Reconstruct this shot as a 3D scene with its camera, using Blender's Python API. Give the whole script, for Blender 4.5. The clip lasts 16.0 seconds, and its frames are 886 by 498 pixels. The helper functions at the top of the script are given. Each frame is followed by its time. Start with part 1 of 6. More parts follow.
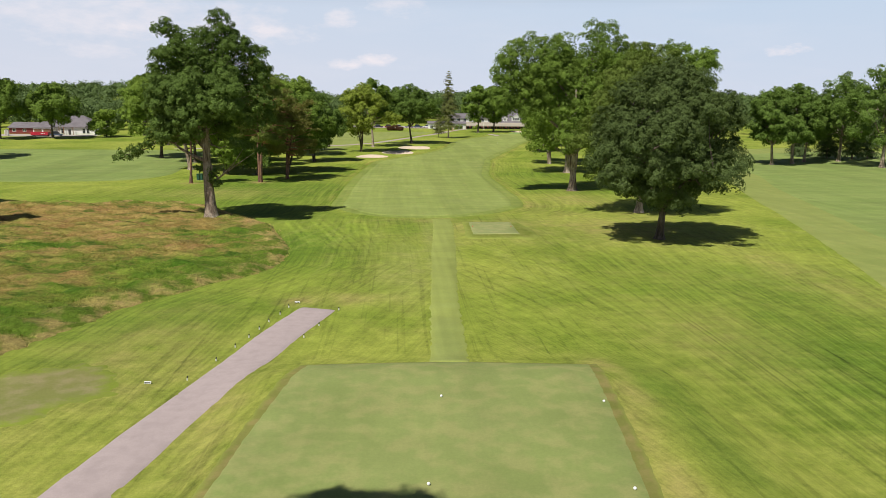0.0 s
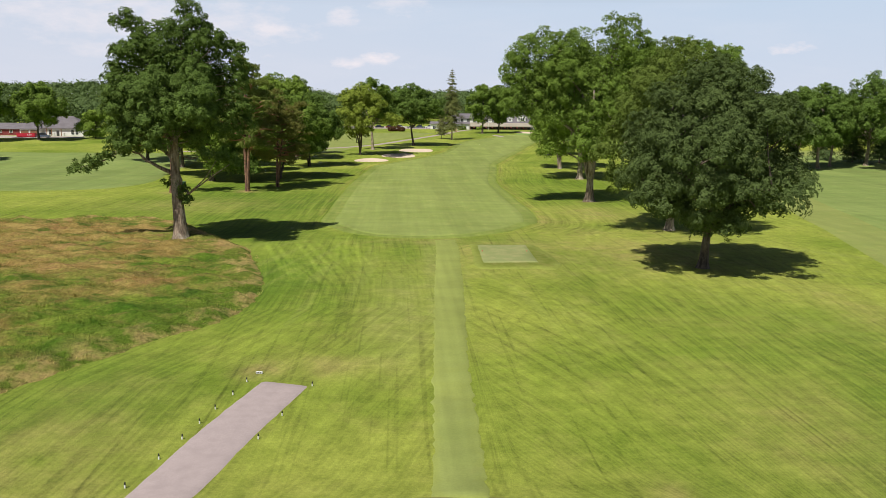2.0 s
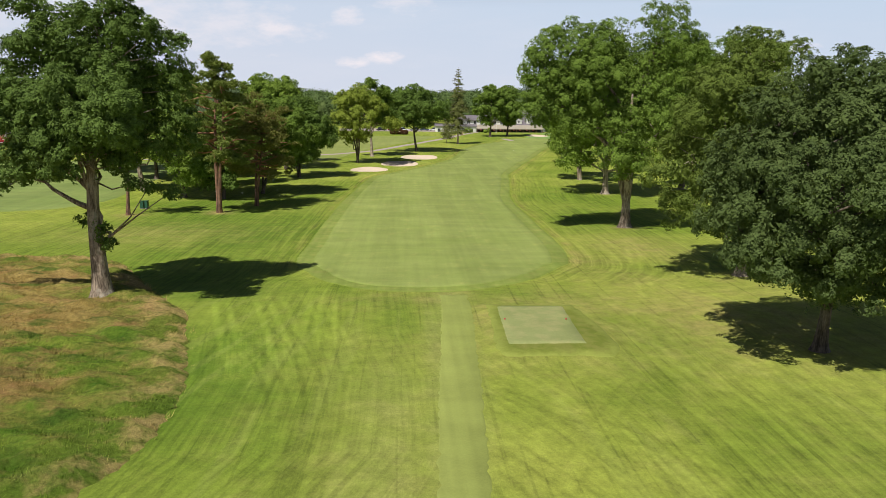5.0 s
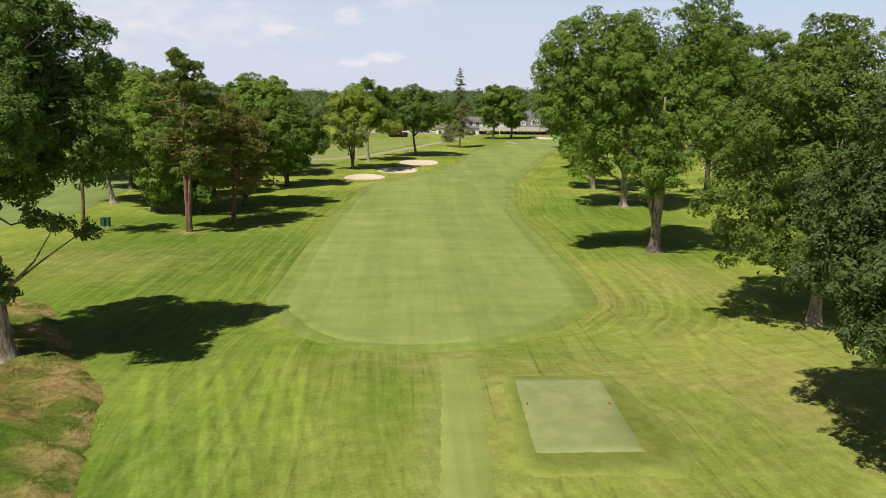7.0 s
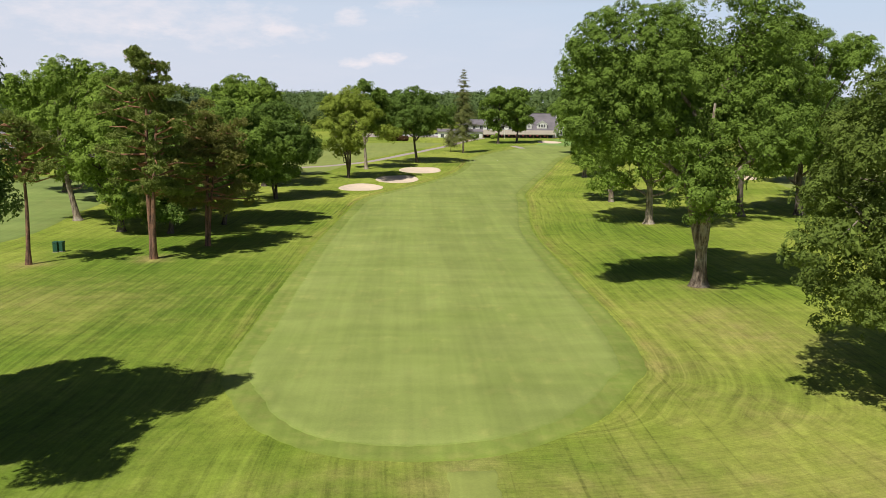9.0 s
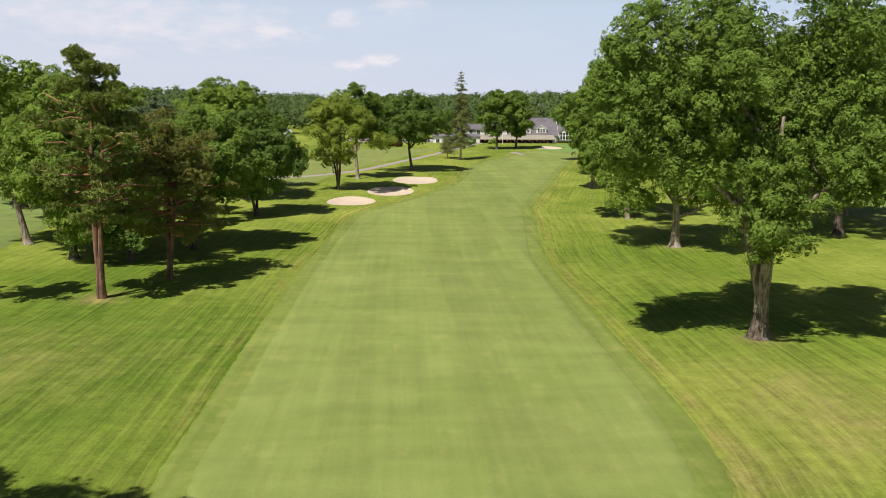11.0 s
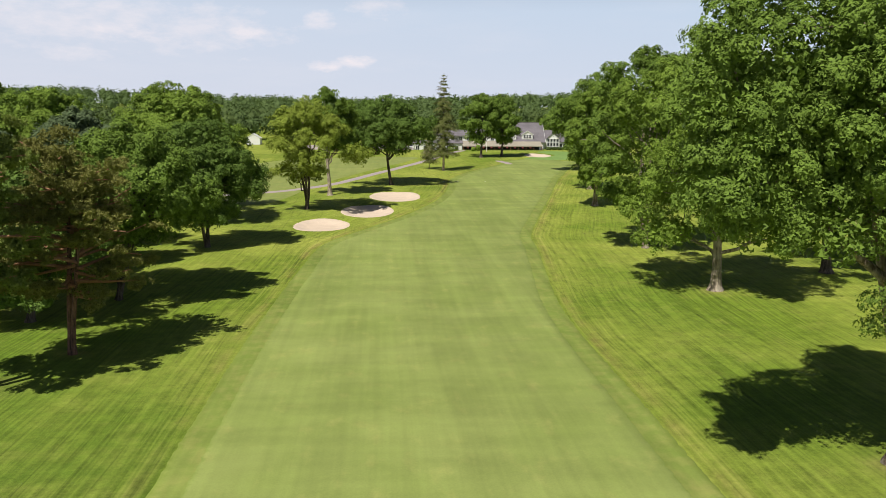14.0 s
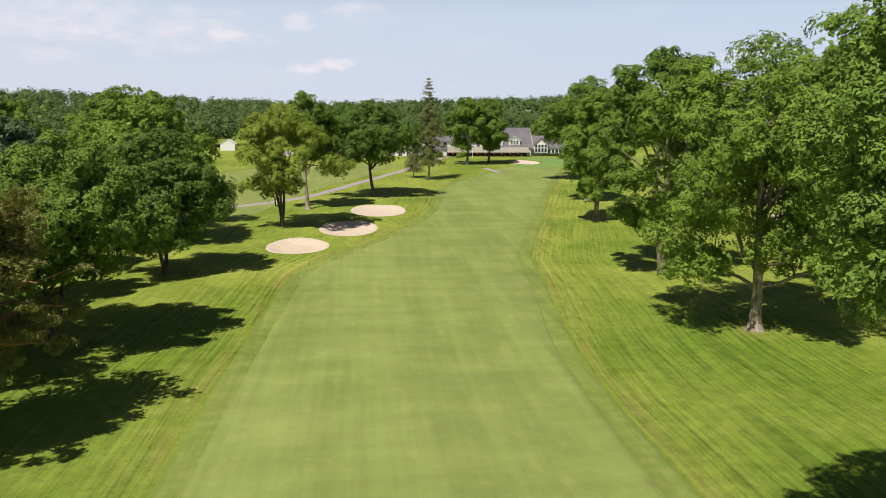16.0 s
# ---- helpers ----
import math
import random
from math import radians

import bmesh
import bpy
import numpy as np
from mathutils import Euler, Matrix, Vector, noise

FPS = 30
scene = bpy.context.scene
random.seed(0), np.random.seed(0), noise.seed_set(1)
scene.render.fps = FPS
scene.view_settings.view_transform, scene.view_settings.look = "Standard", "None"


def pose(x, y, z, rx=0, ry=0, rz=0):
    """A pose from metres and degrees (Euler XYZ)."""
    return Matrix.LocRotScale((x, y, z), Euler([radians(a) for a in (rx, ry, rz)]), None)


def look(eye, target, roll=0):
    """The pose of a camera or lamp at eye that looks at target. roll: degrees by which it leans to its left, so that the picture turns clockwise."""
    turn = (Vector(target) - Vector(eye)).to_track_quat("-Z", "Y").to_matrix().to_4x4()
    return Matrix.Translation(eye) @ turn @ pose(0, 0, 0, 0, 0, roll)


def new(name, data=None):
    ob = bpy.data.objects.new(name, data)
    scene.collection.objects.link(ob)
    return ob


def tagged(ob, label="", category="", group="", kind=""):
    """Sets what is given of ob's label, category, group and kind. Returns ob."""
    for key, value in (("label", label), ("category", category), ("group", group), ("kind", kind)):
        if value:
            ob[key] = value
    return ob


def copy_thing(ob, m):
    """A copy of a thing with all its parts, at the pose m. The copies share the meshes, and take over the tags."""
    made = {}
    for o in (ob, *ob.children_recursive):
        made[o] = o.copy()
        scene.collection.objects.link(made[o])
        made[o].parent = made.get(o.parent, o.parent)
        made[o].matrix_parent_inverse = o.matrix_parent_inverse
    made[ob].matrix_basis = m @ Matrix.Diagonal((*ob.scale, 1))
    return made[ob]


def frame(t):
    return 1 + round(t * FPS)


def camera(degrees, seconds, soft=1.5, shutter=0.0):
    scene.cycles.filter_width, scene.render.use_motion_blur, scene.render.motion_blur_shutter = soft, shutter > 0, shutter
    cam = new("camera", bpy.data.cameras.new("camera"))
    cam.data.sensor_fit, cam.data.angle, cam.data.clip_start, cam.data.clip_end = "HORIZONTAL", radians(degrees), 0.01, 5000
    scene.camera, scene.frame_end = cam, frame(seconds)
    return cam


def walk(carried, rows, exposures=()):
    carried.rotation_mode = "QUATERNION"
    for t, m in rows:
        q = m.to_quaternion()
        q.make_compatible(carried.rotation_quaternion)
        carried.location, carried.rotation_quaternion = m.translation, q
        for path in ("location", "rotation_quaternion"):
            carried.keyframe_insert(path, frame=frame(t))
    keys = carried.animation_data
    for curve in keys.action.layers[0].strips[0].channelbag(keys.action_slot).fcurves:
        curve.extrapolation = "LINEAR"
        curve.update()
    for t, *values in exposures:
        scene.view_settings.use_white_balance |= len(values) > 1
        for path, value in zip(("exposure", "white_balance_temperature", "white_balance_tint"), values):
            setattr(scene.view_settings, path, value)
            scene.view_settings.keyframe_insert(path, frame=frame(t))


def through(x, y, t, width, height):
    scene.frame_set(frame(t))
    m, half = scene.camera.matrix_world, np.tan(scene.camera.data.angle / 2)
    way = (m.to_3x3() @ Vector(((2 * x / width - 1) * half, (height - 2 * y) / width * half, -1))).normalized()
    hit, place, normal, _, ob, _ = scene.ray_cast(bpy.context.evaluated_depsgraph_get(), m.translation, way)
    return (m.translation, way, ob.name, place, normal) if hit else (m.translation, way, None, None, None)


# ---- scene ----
cam = camera(59.5, 16.0, soft=0.6)
METRES, EYE, TILT, LEAN, TURN = 109.0, 12.46, 0.0, 0.0, -3.2
ROWS = [
    (0.0, 0.0, 0.0, 0.0, 0.09, -9.65, -0.52),
    (0.5, -0.001, 0.0274, 0.0017, 0.13, -9.69, -0.53),
    (1.0, -0.002, 0.0558, 0.0033, 0.17, -9.74, -0.52),
    (1.5, -0.0025, 0.0854, 0.005, 0.23, -9.76, -0.51),
    (2.0, -0.0021, 0.1152, 0.007, 0.28, -9.75, -0.52),
    (2.5, -0.0028, 0.1457, 0.0091, 0.34, -9.77, -0.5),
    (3.0, -0.0037, 0.1773, 0.0113, 0.42, -9.76, -0.51),
    (3.5, -0.0045, 0.2093, 0.0133, 0.49, -9.75, -0.5),
    (4.0, -0.0048, 0.2413, 0.0151, 0.57, -9.77, -0.51),
    (6.5, -0.0059, 0.4047, 0.0234, 0.69, -9.84, -0.42),
    (7.0, -0.0063, 0.4374, 0.0251, 0.72, -9.83, -0.43),
    (7.5, -0.0068, 0.4698, 0.0271, 0.75, -9.84, -0.43),
    (8.0, -0.0084, 0.5023, 0.0289, 0.76, -9.82, -0.4),
    (8.5, -0.0096, 0.5349, 0.0309, 0.79, -9.8, -0.4),
    (9.0, -0.0111, 0.5672, 0.0327, 0.83, -9.77, -0.39),
    (11.5, -0.0233, 0.7249, 0.0443, 0.12, -9.63, -0.38),
    (12.0, -0.0263, 0.756, 0.0466, -0.14, -9.62, -0.36),
    (12.5, -0.0293, 0.7872, 0.0489, -0.39, -9.6, -0.34),
    (13.0, -0.031, 0.8182, 0.0512, -0.67, -9.6, -0.36),
    (13.5, -0.0325, 0.8488, 0.0533, -1.01, -9.56, -0.34),
    (14.0, -0.0334, 0.8788, 0.0552, -1.35, -9.52, -0.31),
    (14.5, -0.0349, 0.9087, 0.0569, -1.69, -9.48, -0.32),
    (15.0, -0.0372, 0.9382, 0.0589, -2.04, -9.42, -0.33),
    (15.5, -0.04, 0.9676, 0.0611, -2.41, -9.38, -0.33),
    (16.0, -0.0433, 0.9965, 0.0634, -2.81, -9.33, -0.32),
]
walk(cam, [(t, pose(0, 0, EYE, TILT, LEAN, TURN) @ pose(METRES * x, METRES * y, METRES * z, 90 + pitch, roll, yaw)) for t, x, y, z, yaw, pitch, roll in ROWS])

# ---- world, sun, exposure ----
SUN_ELEVATION, SHADOW_AZIMUTH = 55.0, 36.0      # shadows fall ahead and to the right of the flight
scene.view_settings.exposure = 0.0


def nodes_of(tree):
    """Two short helpers for a node tree: add a node, and link sockets."""
    def add(kind, **settings):
        node = tree.nodes.new(kind)
        for key, value in settings.items():
            if key in node.inputs.keys():
                node.inputs[key].default_value = value
        return node

    def link(a, b):
        tree.links.new(a, b)
    return add, link


def ramp(add, link, source, low, high, to_low=0.0, to_high=1.0):
    node = add("ShaderNodeMapRange")
    for key, value in (("From Min", low), ("From Max", high), ("To Min", to_low), ("To Max", to_high)):
        node.inputs[key].default_value = value
    link(source, node.inputs["Value"])
    return node.outputs[0]


def blend(add, link, factor, a, b, how="MIX"):
    node = add("ShaderNodeMix")
    node.data_type, node.blend_type = "RGBA", how
    for value, key in ((factor, "Factor"), (a, "A"), (b, "B")):
        if isinstance(value, tuple):
            node.inputs[key].default_value = (*value, 1)
        elif isinstance(value, float):
            node.inputs[key].default_value = value
        else:
            link(value, node.inputs[key])
    return node.outputs["Result"]


def calc(add, link, how, a, b):
    node = add("ShaderNodeMath")
    node.operation = how
    for k, value in enumerate((a, b)):
        if isinstance(value, (int, float)):
            node.inputs[k].default_value = value
        else:
            link(value, node.inputs[k])
    return node.outputs[0]


CLOUDS = ((-20.0, 6.3, 9.5, 2.2, 0.50), (-12.5, 5.9, 7.5, 1.8, 0.50), (-17.0, 5.6, 3.0, 0.7, 0.75), (-9.5, 5.8, 2.4, 0.7, 0.75), (-3.9, 3.7, 1.4, 0.5, 0.95), (-1.6, 4.0, 1.5, 0.6, 1.0), (26.4, 4.5, 1.6, 0.5, 0.95),
          (-4.3, 6.8, 1.3, 0.8, 0.6), (-0.3, 7.7, 2.6, 0.9, 0.5), (-20.0, 4.1, 2.2, 0.6, 0.5), (40, 9, 9, 2.5, 0.8), (-48, 8, 10, 2.4, 0.8), (75, 14, 14, 4, 0.7), (-95, 12, 14, 3, 0.7), (150, 13, 16, 4, 0.7))


def make_world():
    world = bpy.data.worlds.new("sky")
    scene.world = world
    world.use_nodes = True
    tree = world.node_tree
    tree.nodes.clear()
    add, link = nodes_of(tree)
    sky = add("ShaderNodeTexSky")
    sky.sky_type, sky.sun_disc = "NISHITA", False
    sky.sun_elevation, sky.sun_rotation = radians(SUN_ELEVATION), radians(180 + SHADOW_AZIMUTH)
    sky.air_density, sky.dust_density, sky.ozone_density = 0.55, 0.5, 2.0
    way = add("ShaderNodeTexCoord").outputs["Generated"]
    split = add("ShaderNodeSeparateXYZ")
    link(way, split.inputs[0])
    # clouds lie on a flat layer: the way is divided by its height
    lift = add("ShaderNodeMath")
    lift.operation = "ADD"
    link(split.outputs["Z"], lift.inputs[0])
    lift.inputs[1].default_value = 0.11
    flat = add("ShaderNodeVectorMath")
    flat.operation = "DIVIDE"
    joined = add("ShaderNodeCombineXYZ")
    for k in range(3):
        link(lift.outputs[0], joined.inputs[k])
    link(way, flat.inputs[0])
    link(joined.outputs[0], flat.inputs[1])
    wisps = add("ShaderNodeTexNoise", Scale=1.1, Detail=7.0, Roughness=0.58)
    link(flat.outputs[0], wisps.inputs["Vector"])
    total = ramp(add, link, wisps.outputs["Fac"], 0.50, 0.85, 0.0, 0.16)
    # cumulus: soft mounds by bearing and height (degrees), broken up by noise
    bearing = calc(add, link, "MULTIPLY", calc(add, link, "ARCTAN2", split.outputs["X"], split.outputs["Y"]), 57.2958)
    rise = calc(add, link, "MULTIPLY", calc(add, link, "ARCSINE", split.outputs["Z"], 0.0), 57.2958)
    stretch = add("ShaderNodeMapping")
    stretch.inputs["Scale"].default_value = (1.0, 1.0, 2.4)
    link(way, stretch.inputs["Vector"])
    puffs = add("ShaderNodeTexNoise", Scale=26.0, Detail=8.0, Roughness=0.62)
    link(stretch.outputs[0], puffs.inputs["Vector"])
    broken = ramp(add, link, puffs.outputs["Fac"], 0.25, 0.75, -1.1, 1.1)
    for az, el, wide, high, strength in CLOUDS:
        da = calc(add, link, "DIVIDE", calc(add, link, "SUBTRACT", bearing, az), wide)
        de = calc(add, link, "DIVIDE", calc(add, link, "SUBTRACT", rise, el), high)
        away = calc(add, link, "ADD", calc(add, link, "MULTIPLY", da, da), calc(add, link, "MULTIPLY", de, de))
        mound = calc(add, link, "SUBTRACT", broken, away)
        total = calc(add, link, "MAXIMUM", total, ramp(add, link, mound, -0.9, 0.45, 0.0, strength))
    mix = add("ShaderNodeMix")
    mix.data_type = "RGBA"
    mix.inputs["B"].default_value = (17.9, 16.8, 17.6, 1)
    link(total, mix.inputs["Factor"])
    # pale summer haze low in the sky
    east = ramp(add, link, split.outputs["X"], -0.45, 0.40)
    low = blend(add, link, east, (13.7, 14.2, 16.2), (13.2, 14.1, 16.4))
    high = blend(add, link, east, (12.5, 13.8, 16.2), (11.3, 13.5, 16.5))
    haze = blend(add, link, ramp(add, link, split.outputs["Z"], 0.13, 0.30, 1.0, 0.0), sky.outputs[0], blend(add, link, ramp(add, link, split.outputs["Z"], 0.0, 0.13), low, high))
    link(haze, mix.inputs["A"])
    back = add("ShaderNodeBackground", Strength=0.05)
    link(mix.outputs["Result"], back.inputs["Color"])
    link(back.outputs[0], add("ShaderNodeOutputWorld").inputs["Surface"])


make_world()
sun_data = bpy.data.lights.new("sun", "SUN")
sun_data.energy, sun_data.angle, sun_data.color = 5.0, radians(0.55), (1.0, 0.955, 0.88)
sun_lamp = new("sun", sun_data)
sun_lamp.matrix_world = look((-math.sin(radians(SHADOW_AZIMUTH)) * 60 * math.cos(radians(SUN_ELEVATION)),
                              -math.cos(radians(SHADOW_AZIMUTH)) * 60 * math.cos(radians(SUN_ELEVATION)),
                              60 * math.sin(radians(SUN_ELEVATION))), (0, 0, 0))

# ---- materials ----


def material(name):
    m = bpy.data.materials.new(name)
    m.use_nodes = True
    m.node_tree.nodes.clear()
    add, link = nodes_of(m.node_tree)
    bsdf = add("ShaderNodeBsdfPrincipled")
    link(bsdf.outputs[0], add("ShaderNodeOutputMaterial").inputs["Surface"])
    return m, add, link, bsdf


def texture(add, link, where, scale, detail=4.0, rough=0.55, stretch=None, turn=0.0):
    node = add("ShaderNodeTexNoise", Scale=scale, Detail=detail, Roughness=rough)
    if stretch:
        move = add("ShaderNodeMapping")
        move.inputs["Scale"].default_value = stretch
        move.inputs["Rotation"].default_value = (0, 0, turn)
        link(where, move.inputs["Vector"])
        where = move.outputs[0]
    link(where, node.inputs["Vector"])
    return node.outputs["Fac"]


def bumped(add, link, bsdf, height, distance, strength=0.6):
    node = add("ShaderNodeBump", Strength=strength, Distance=distance)
    link(height, node.inputs["Height"])
    link(node.outputs[0], bsdf.inputs["Normal"])


def place_of(add):
    return add("ShaderNodeNewGeometry").outputs["Position"]


def attribute(add, name):
    node = add("ShaderNodeAttribute")
    node.attribute_name = name
    return node.outputs["Fac"]


# wheel tracks pressed into the rough: start, end, bow to the right, tone
TRACKS = ((-13.4, 93.8, -7.4, 74.0, -0.3, 0.26), (-10.8, 95.5, -5.4, 75.0, 0.2, 0.26), (-9.7, 95.4, -4.9, 76.0, 0.3, 0.20), (-6.3, 98.5, -5.2, 82.0, 0.1, 0.24), (-5.5, 98.0, -3.6, 80.0, 0.0, 0.22), (-7.3, 97.0, -2.4, 80.0, 0.0, 0.22),
          (-4.8, 68.5, -9.6, 56.0, 0.3, 0.18), (-6.2, 62.5, -10.4, 51.0, 0.2, 0.18), (-13.0, 91.6, -6.2, 73.0, -0.3, 0.18), (12.0, 96.0, 19.0, 66.0, 1.2, 0.12), (22.0, 108.0, 31.0, 74.0, 0.8, 0.12),
          (4.6, 67.6, 14.0, 47.5, 0.5, -0.20), (4.3, 63.8, 9.6, 48.5, 0.3, -0.18), (5.0, 55.8, 16.0, 77.0, -0.6, -0.12), (4.0, 74.0, 20.0, 56.0, 0.8, -0.14), (17.0, 76.0, 27.0, 45.0, 0.6, -0.14), (6.0, 72.0, 17.0, 50.0, 0.4, -0.12),
          (-4.2, 51.7, -8.7, 88.0, 3.2, -0.20), (-5.8, 52.0, -10.5, 84.0, 3.4, -0.16), (-2.4, 55.0, -4.9, 96.0, 0.4, -0.14), (16.0, 98.0, 24.5, 72.0, -0.5, 0.14), (27.5, 123.0, 20.0, 90.0, 0.0, 0.12))


def wheel_tracks(add, link, along, worn_in):
    """The tracks' tones: two wheel lines each, broken up by noise, fading at the ends."""
    pale, dark = 0.0, 0.0
    for x0, y0, x1, y1, bow, tone in TRACKS:
        long = math.hypot(x1 - x0, y1 - y0)
        ux, uy = (x1 - x0) / long, (y1 - y0) / long
        dx, dy = calc(add, link, "SUBTRACT", along.outputs[0], x0), calc(add, link, "SUBTRACT", along.outputs[1], y0)
        s = calc(add, link, "DIVIDE", calc(add, link, "ADD", calc(add, link, "MULTIPLY", dx, ux), calc(add, link, "MULTIPLY", dy, uy)), long)
        d = calc(add, link, "SUBTRACT", calc(add, link, "MULTIPLY", dy, ux), calc(add, link, "MULTIPLY", dx, uy))
        side = -1.0 if uy > 0 else 1.0
        arch = calc(add, link, "MULTIPLY", calc(add, link, "MULTIPLY", s, calc(add, link, "SUBTRACT", 1.0, s)), 4.0 * bow * side)
        d = calc(add, link, "ABSOLUTE", calc(add, link, "SUBTRACT", d, arch), 0.0)
        line = calc(add, link, "ABSOLUTE", calc(add, link, "SUBTRACT", d, 0.52), 0.0)
        pair = ramp(add, link, line, 0.13, 0.36, 1.0, 0.0) if tone > 0 else ramp(add, link, line, 0.08, 0.24, 1.0, 0.0)
        ends = calc(add, link, "MULTIPLY", ramp(add, link, s, 0.0, 0.15), ramp(add, link, s, 1.0, 0.8))
        mark = calc(add, link, "MULTIPLY", calc(add, link, "MULTIPLY", pair, ends), tone)
        if tone > 0:
            pale = calc(add, link, "MAXIMUM", pale, mark)
        else:
            dark = calc(add, link, "MINIMUM", dark, mark)
    return calc(add, link, "MULTIPLY", calc(add, link, "ADD", pale, dark), worn_in)


def rough_grass():
    """Mown rough: lush and dry patches, mower streaks along the lane coordinate, pale wheel tracks, worn places."""
    m, add, link, bsdf = material("rough_grass")
    where = place_of(add)
    lane = attribute(add, "lane")
    along = add("ShaderNodeSeparateXYZ")
    link(where, along.inputs[0])
    combo = add("ShaderNodeCombineXYZ")
    link(lane, combo.inputs[0])
    link(along.outputs[1], combo.inputs[1])
    patches = texture(add, link, where, 0.045, 5.0, 0.6)
    mid = texture(add, link, where, 0.35, 5.0, 0.65)
    fine = texture(add, link, where, 5.0, 6.0, 0.75)
    sway = add("ShaderNodeTexNoise", Scale=0.035, Detail=2.0)
    link(where, sway.inputs["Vector"])
    swayed = add("ShaderNodeVectorMath")
    swayed.operation = "MULTIPLY_ADD"
    link(sway.outputs["Color"], swayed.inputs[0])
    swayed.inputs[1].default_value = (1.6, 0, 0)
    link(combo.outputs[0], swayed.inputs[2])
    wavy = swayed.outputs[0]
    streak = texture(add, link, wavy, 1.0, 3.0, 0.6, (0.7, 0.035, 1))
    lines = texture(add, link, wavy, 1.0, 3.0, 0.6, (3.2, 0.05, 1))
    cross = texture(add, link, where, 1.0, 2.0, 0.5, (2.4, 0.04, 1), radians(26))
    cross_b = texture(add, link, where, 1.0, 2.0, 0.5, (2.2, 0.04, 1), radians(-24))
    lush, pale, dry = (0.152, 0.218, 0.021), (0.296, 0.336, 0.055), (0.378, 0.330, 0.102)
    grain = texture(add, link, where, 16.0, 4.0, 0.7)
    clots = texture(add, link, where, 0.8, 5.0, 0.68)
    colour = blend(add, link, ramp(add, link, patches, 0.37, 0.62, 0.0, 0.95), lush, pale)
    colour = blend(add, link, ramp(add, link, mid, 0.52, 0.75, 0.0, 0.24), colour, dry)
    # pale wheel tracks that fan out from the near end of the fairway
    turned = add("ShaderNodeCombineXYZ")
    dx, dy = calc(add, link, "SUBTRACT", along.outputs[0], 0.5), calc(add, link, "SUBTRACT", 128.0, along.outputs[1])
    link(calc(add, link, "MULTIPLY", calc(add, link, "ARCTAN2", dx, dy), 38.0), turned.inputs[0])
    link(calc(add, link, "MULTIPLY", dy, 0.035), turned.inputs[1])
    fan = texture(add, link, turned.outputs[0], 1.0, 2.0, 0.5)
    spread = calc(add, link, "MULTIPLY", ramp(add, link, dy, 30, 36), ramp(add, link, dy, 85, 60))
    fan = calc(add, link, "MULTIPLY", ramp(add, link, fan, 0.55, 0.62, 0.0, 0.62), spread)
    # dry band beside the mown edge
    band = calc(add, link, "MULTIPLY", ramp(add, link, lane, 1.0, 2.6), ramp(add, link, lane, 6.5, 3.0))
    rings = add("ShaderNodeTexNoise", Scale=0.12, Detail=2.0)
    link(where, rings.inputs["Vector"])
    waves = calc(add, link, "SINE", calc(add, link, "ADD", calc(add, link, "MULTIPLY", lane, 5.4), calc(add, link, "MULTIPLY", rings.outputs["Fac"], 9.0)), 0.0)
    ringed = calc(add, link, "MULTIPLY", calc(add, link, "MULTIPLY", ramp(add, link, lane, 1.5, 3.0), ramp(add, link, lane, 13.0, 7.0)), ramp(add, link, along.outputs[1], 94, 100))
    ringed = calc(add, link, "MULTIPLY", calc(add, link, "MULTIPLY", ringed, waves), ramp(add, link, mid, 0.38, 0.58, 0.02, 0.09))
    band = calc(add, link, "MULTIPLY", band, ramp(add, link, along.outputs[1], 92, 106))
    dry_streak = calc(add, link, "MULTIPLY", band, ramp(add, link, lines, 0.45, 0.68, 0.0, 0.28))
    colour = blend(add, link, dry_streak, colour, dry)
    # a scorched line where the mowers turn, just outside the first cut
    scorched = calc(add, link, "MULTIPLY", calc(add, link, "MULTIPLY", ramp(add, link, lane, 1.7, 2.2), ramp(add, link, lane, 3.3, 2.5)), ramp(add, link, along.outputs[1], 98, 112))
    scorched = calc(add, link, "MULTIPLY", scorched, ramp(add, link, texture(add, link, where, 0.16, 5.0, 0.7), 0.42, 0.64, 0.0, 0.5))
    colour = blend(add, link, scorched, colour, (0.315, 0.225, 0.085))
    colour = blend(add, link, calc(add, link, "MULTIPLY", ramp(add, link, along.outputs[1], 52, 25, 0.0, 0.50), ramp(add, link, clots, 0.35, 0.65)), colour, (0.300, 0.285, 0.070))
    # deeper green grass; on the left it also paints in tree shade
    rich_and_shade = calc(add, link, "MULTIPLY", attribute(add, "lush"), ramp(add, link, calc(add, link, "ADD", mid, ramp(add, link, lines, 0.3, 0.7, -0.08, 0.08)), 0.28, 0.72, 1.0, 0.55))
    colour = blend(add, link, rich_and_shade, colour, (0.084, 0.158, 0.013))
    colour = blend(add, link, calc(add, link, "MULTIPLY", fan, 0.35), colour, (0.270, 0.310, 0.075))
    colour = blend(add, link, calc(add, link, "MULTIPLY", attribute(add, "trodden"), ramp(add, link, mid, 0.3, 0.65, 0.25, 0.65)), colour, (0.268, 0.298, 0.088))
    worn = calc(add, link, "MULTIPLY", attribute(add, "worn"), ramp(add, link, mid, 0.30, 0.62, 0.2, 1.0))
    colour = blend(add, link, worn, colour, (0.335, 0.275, 0.098))
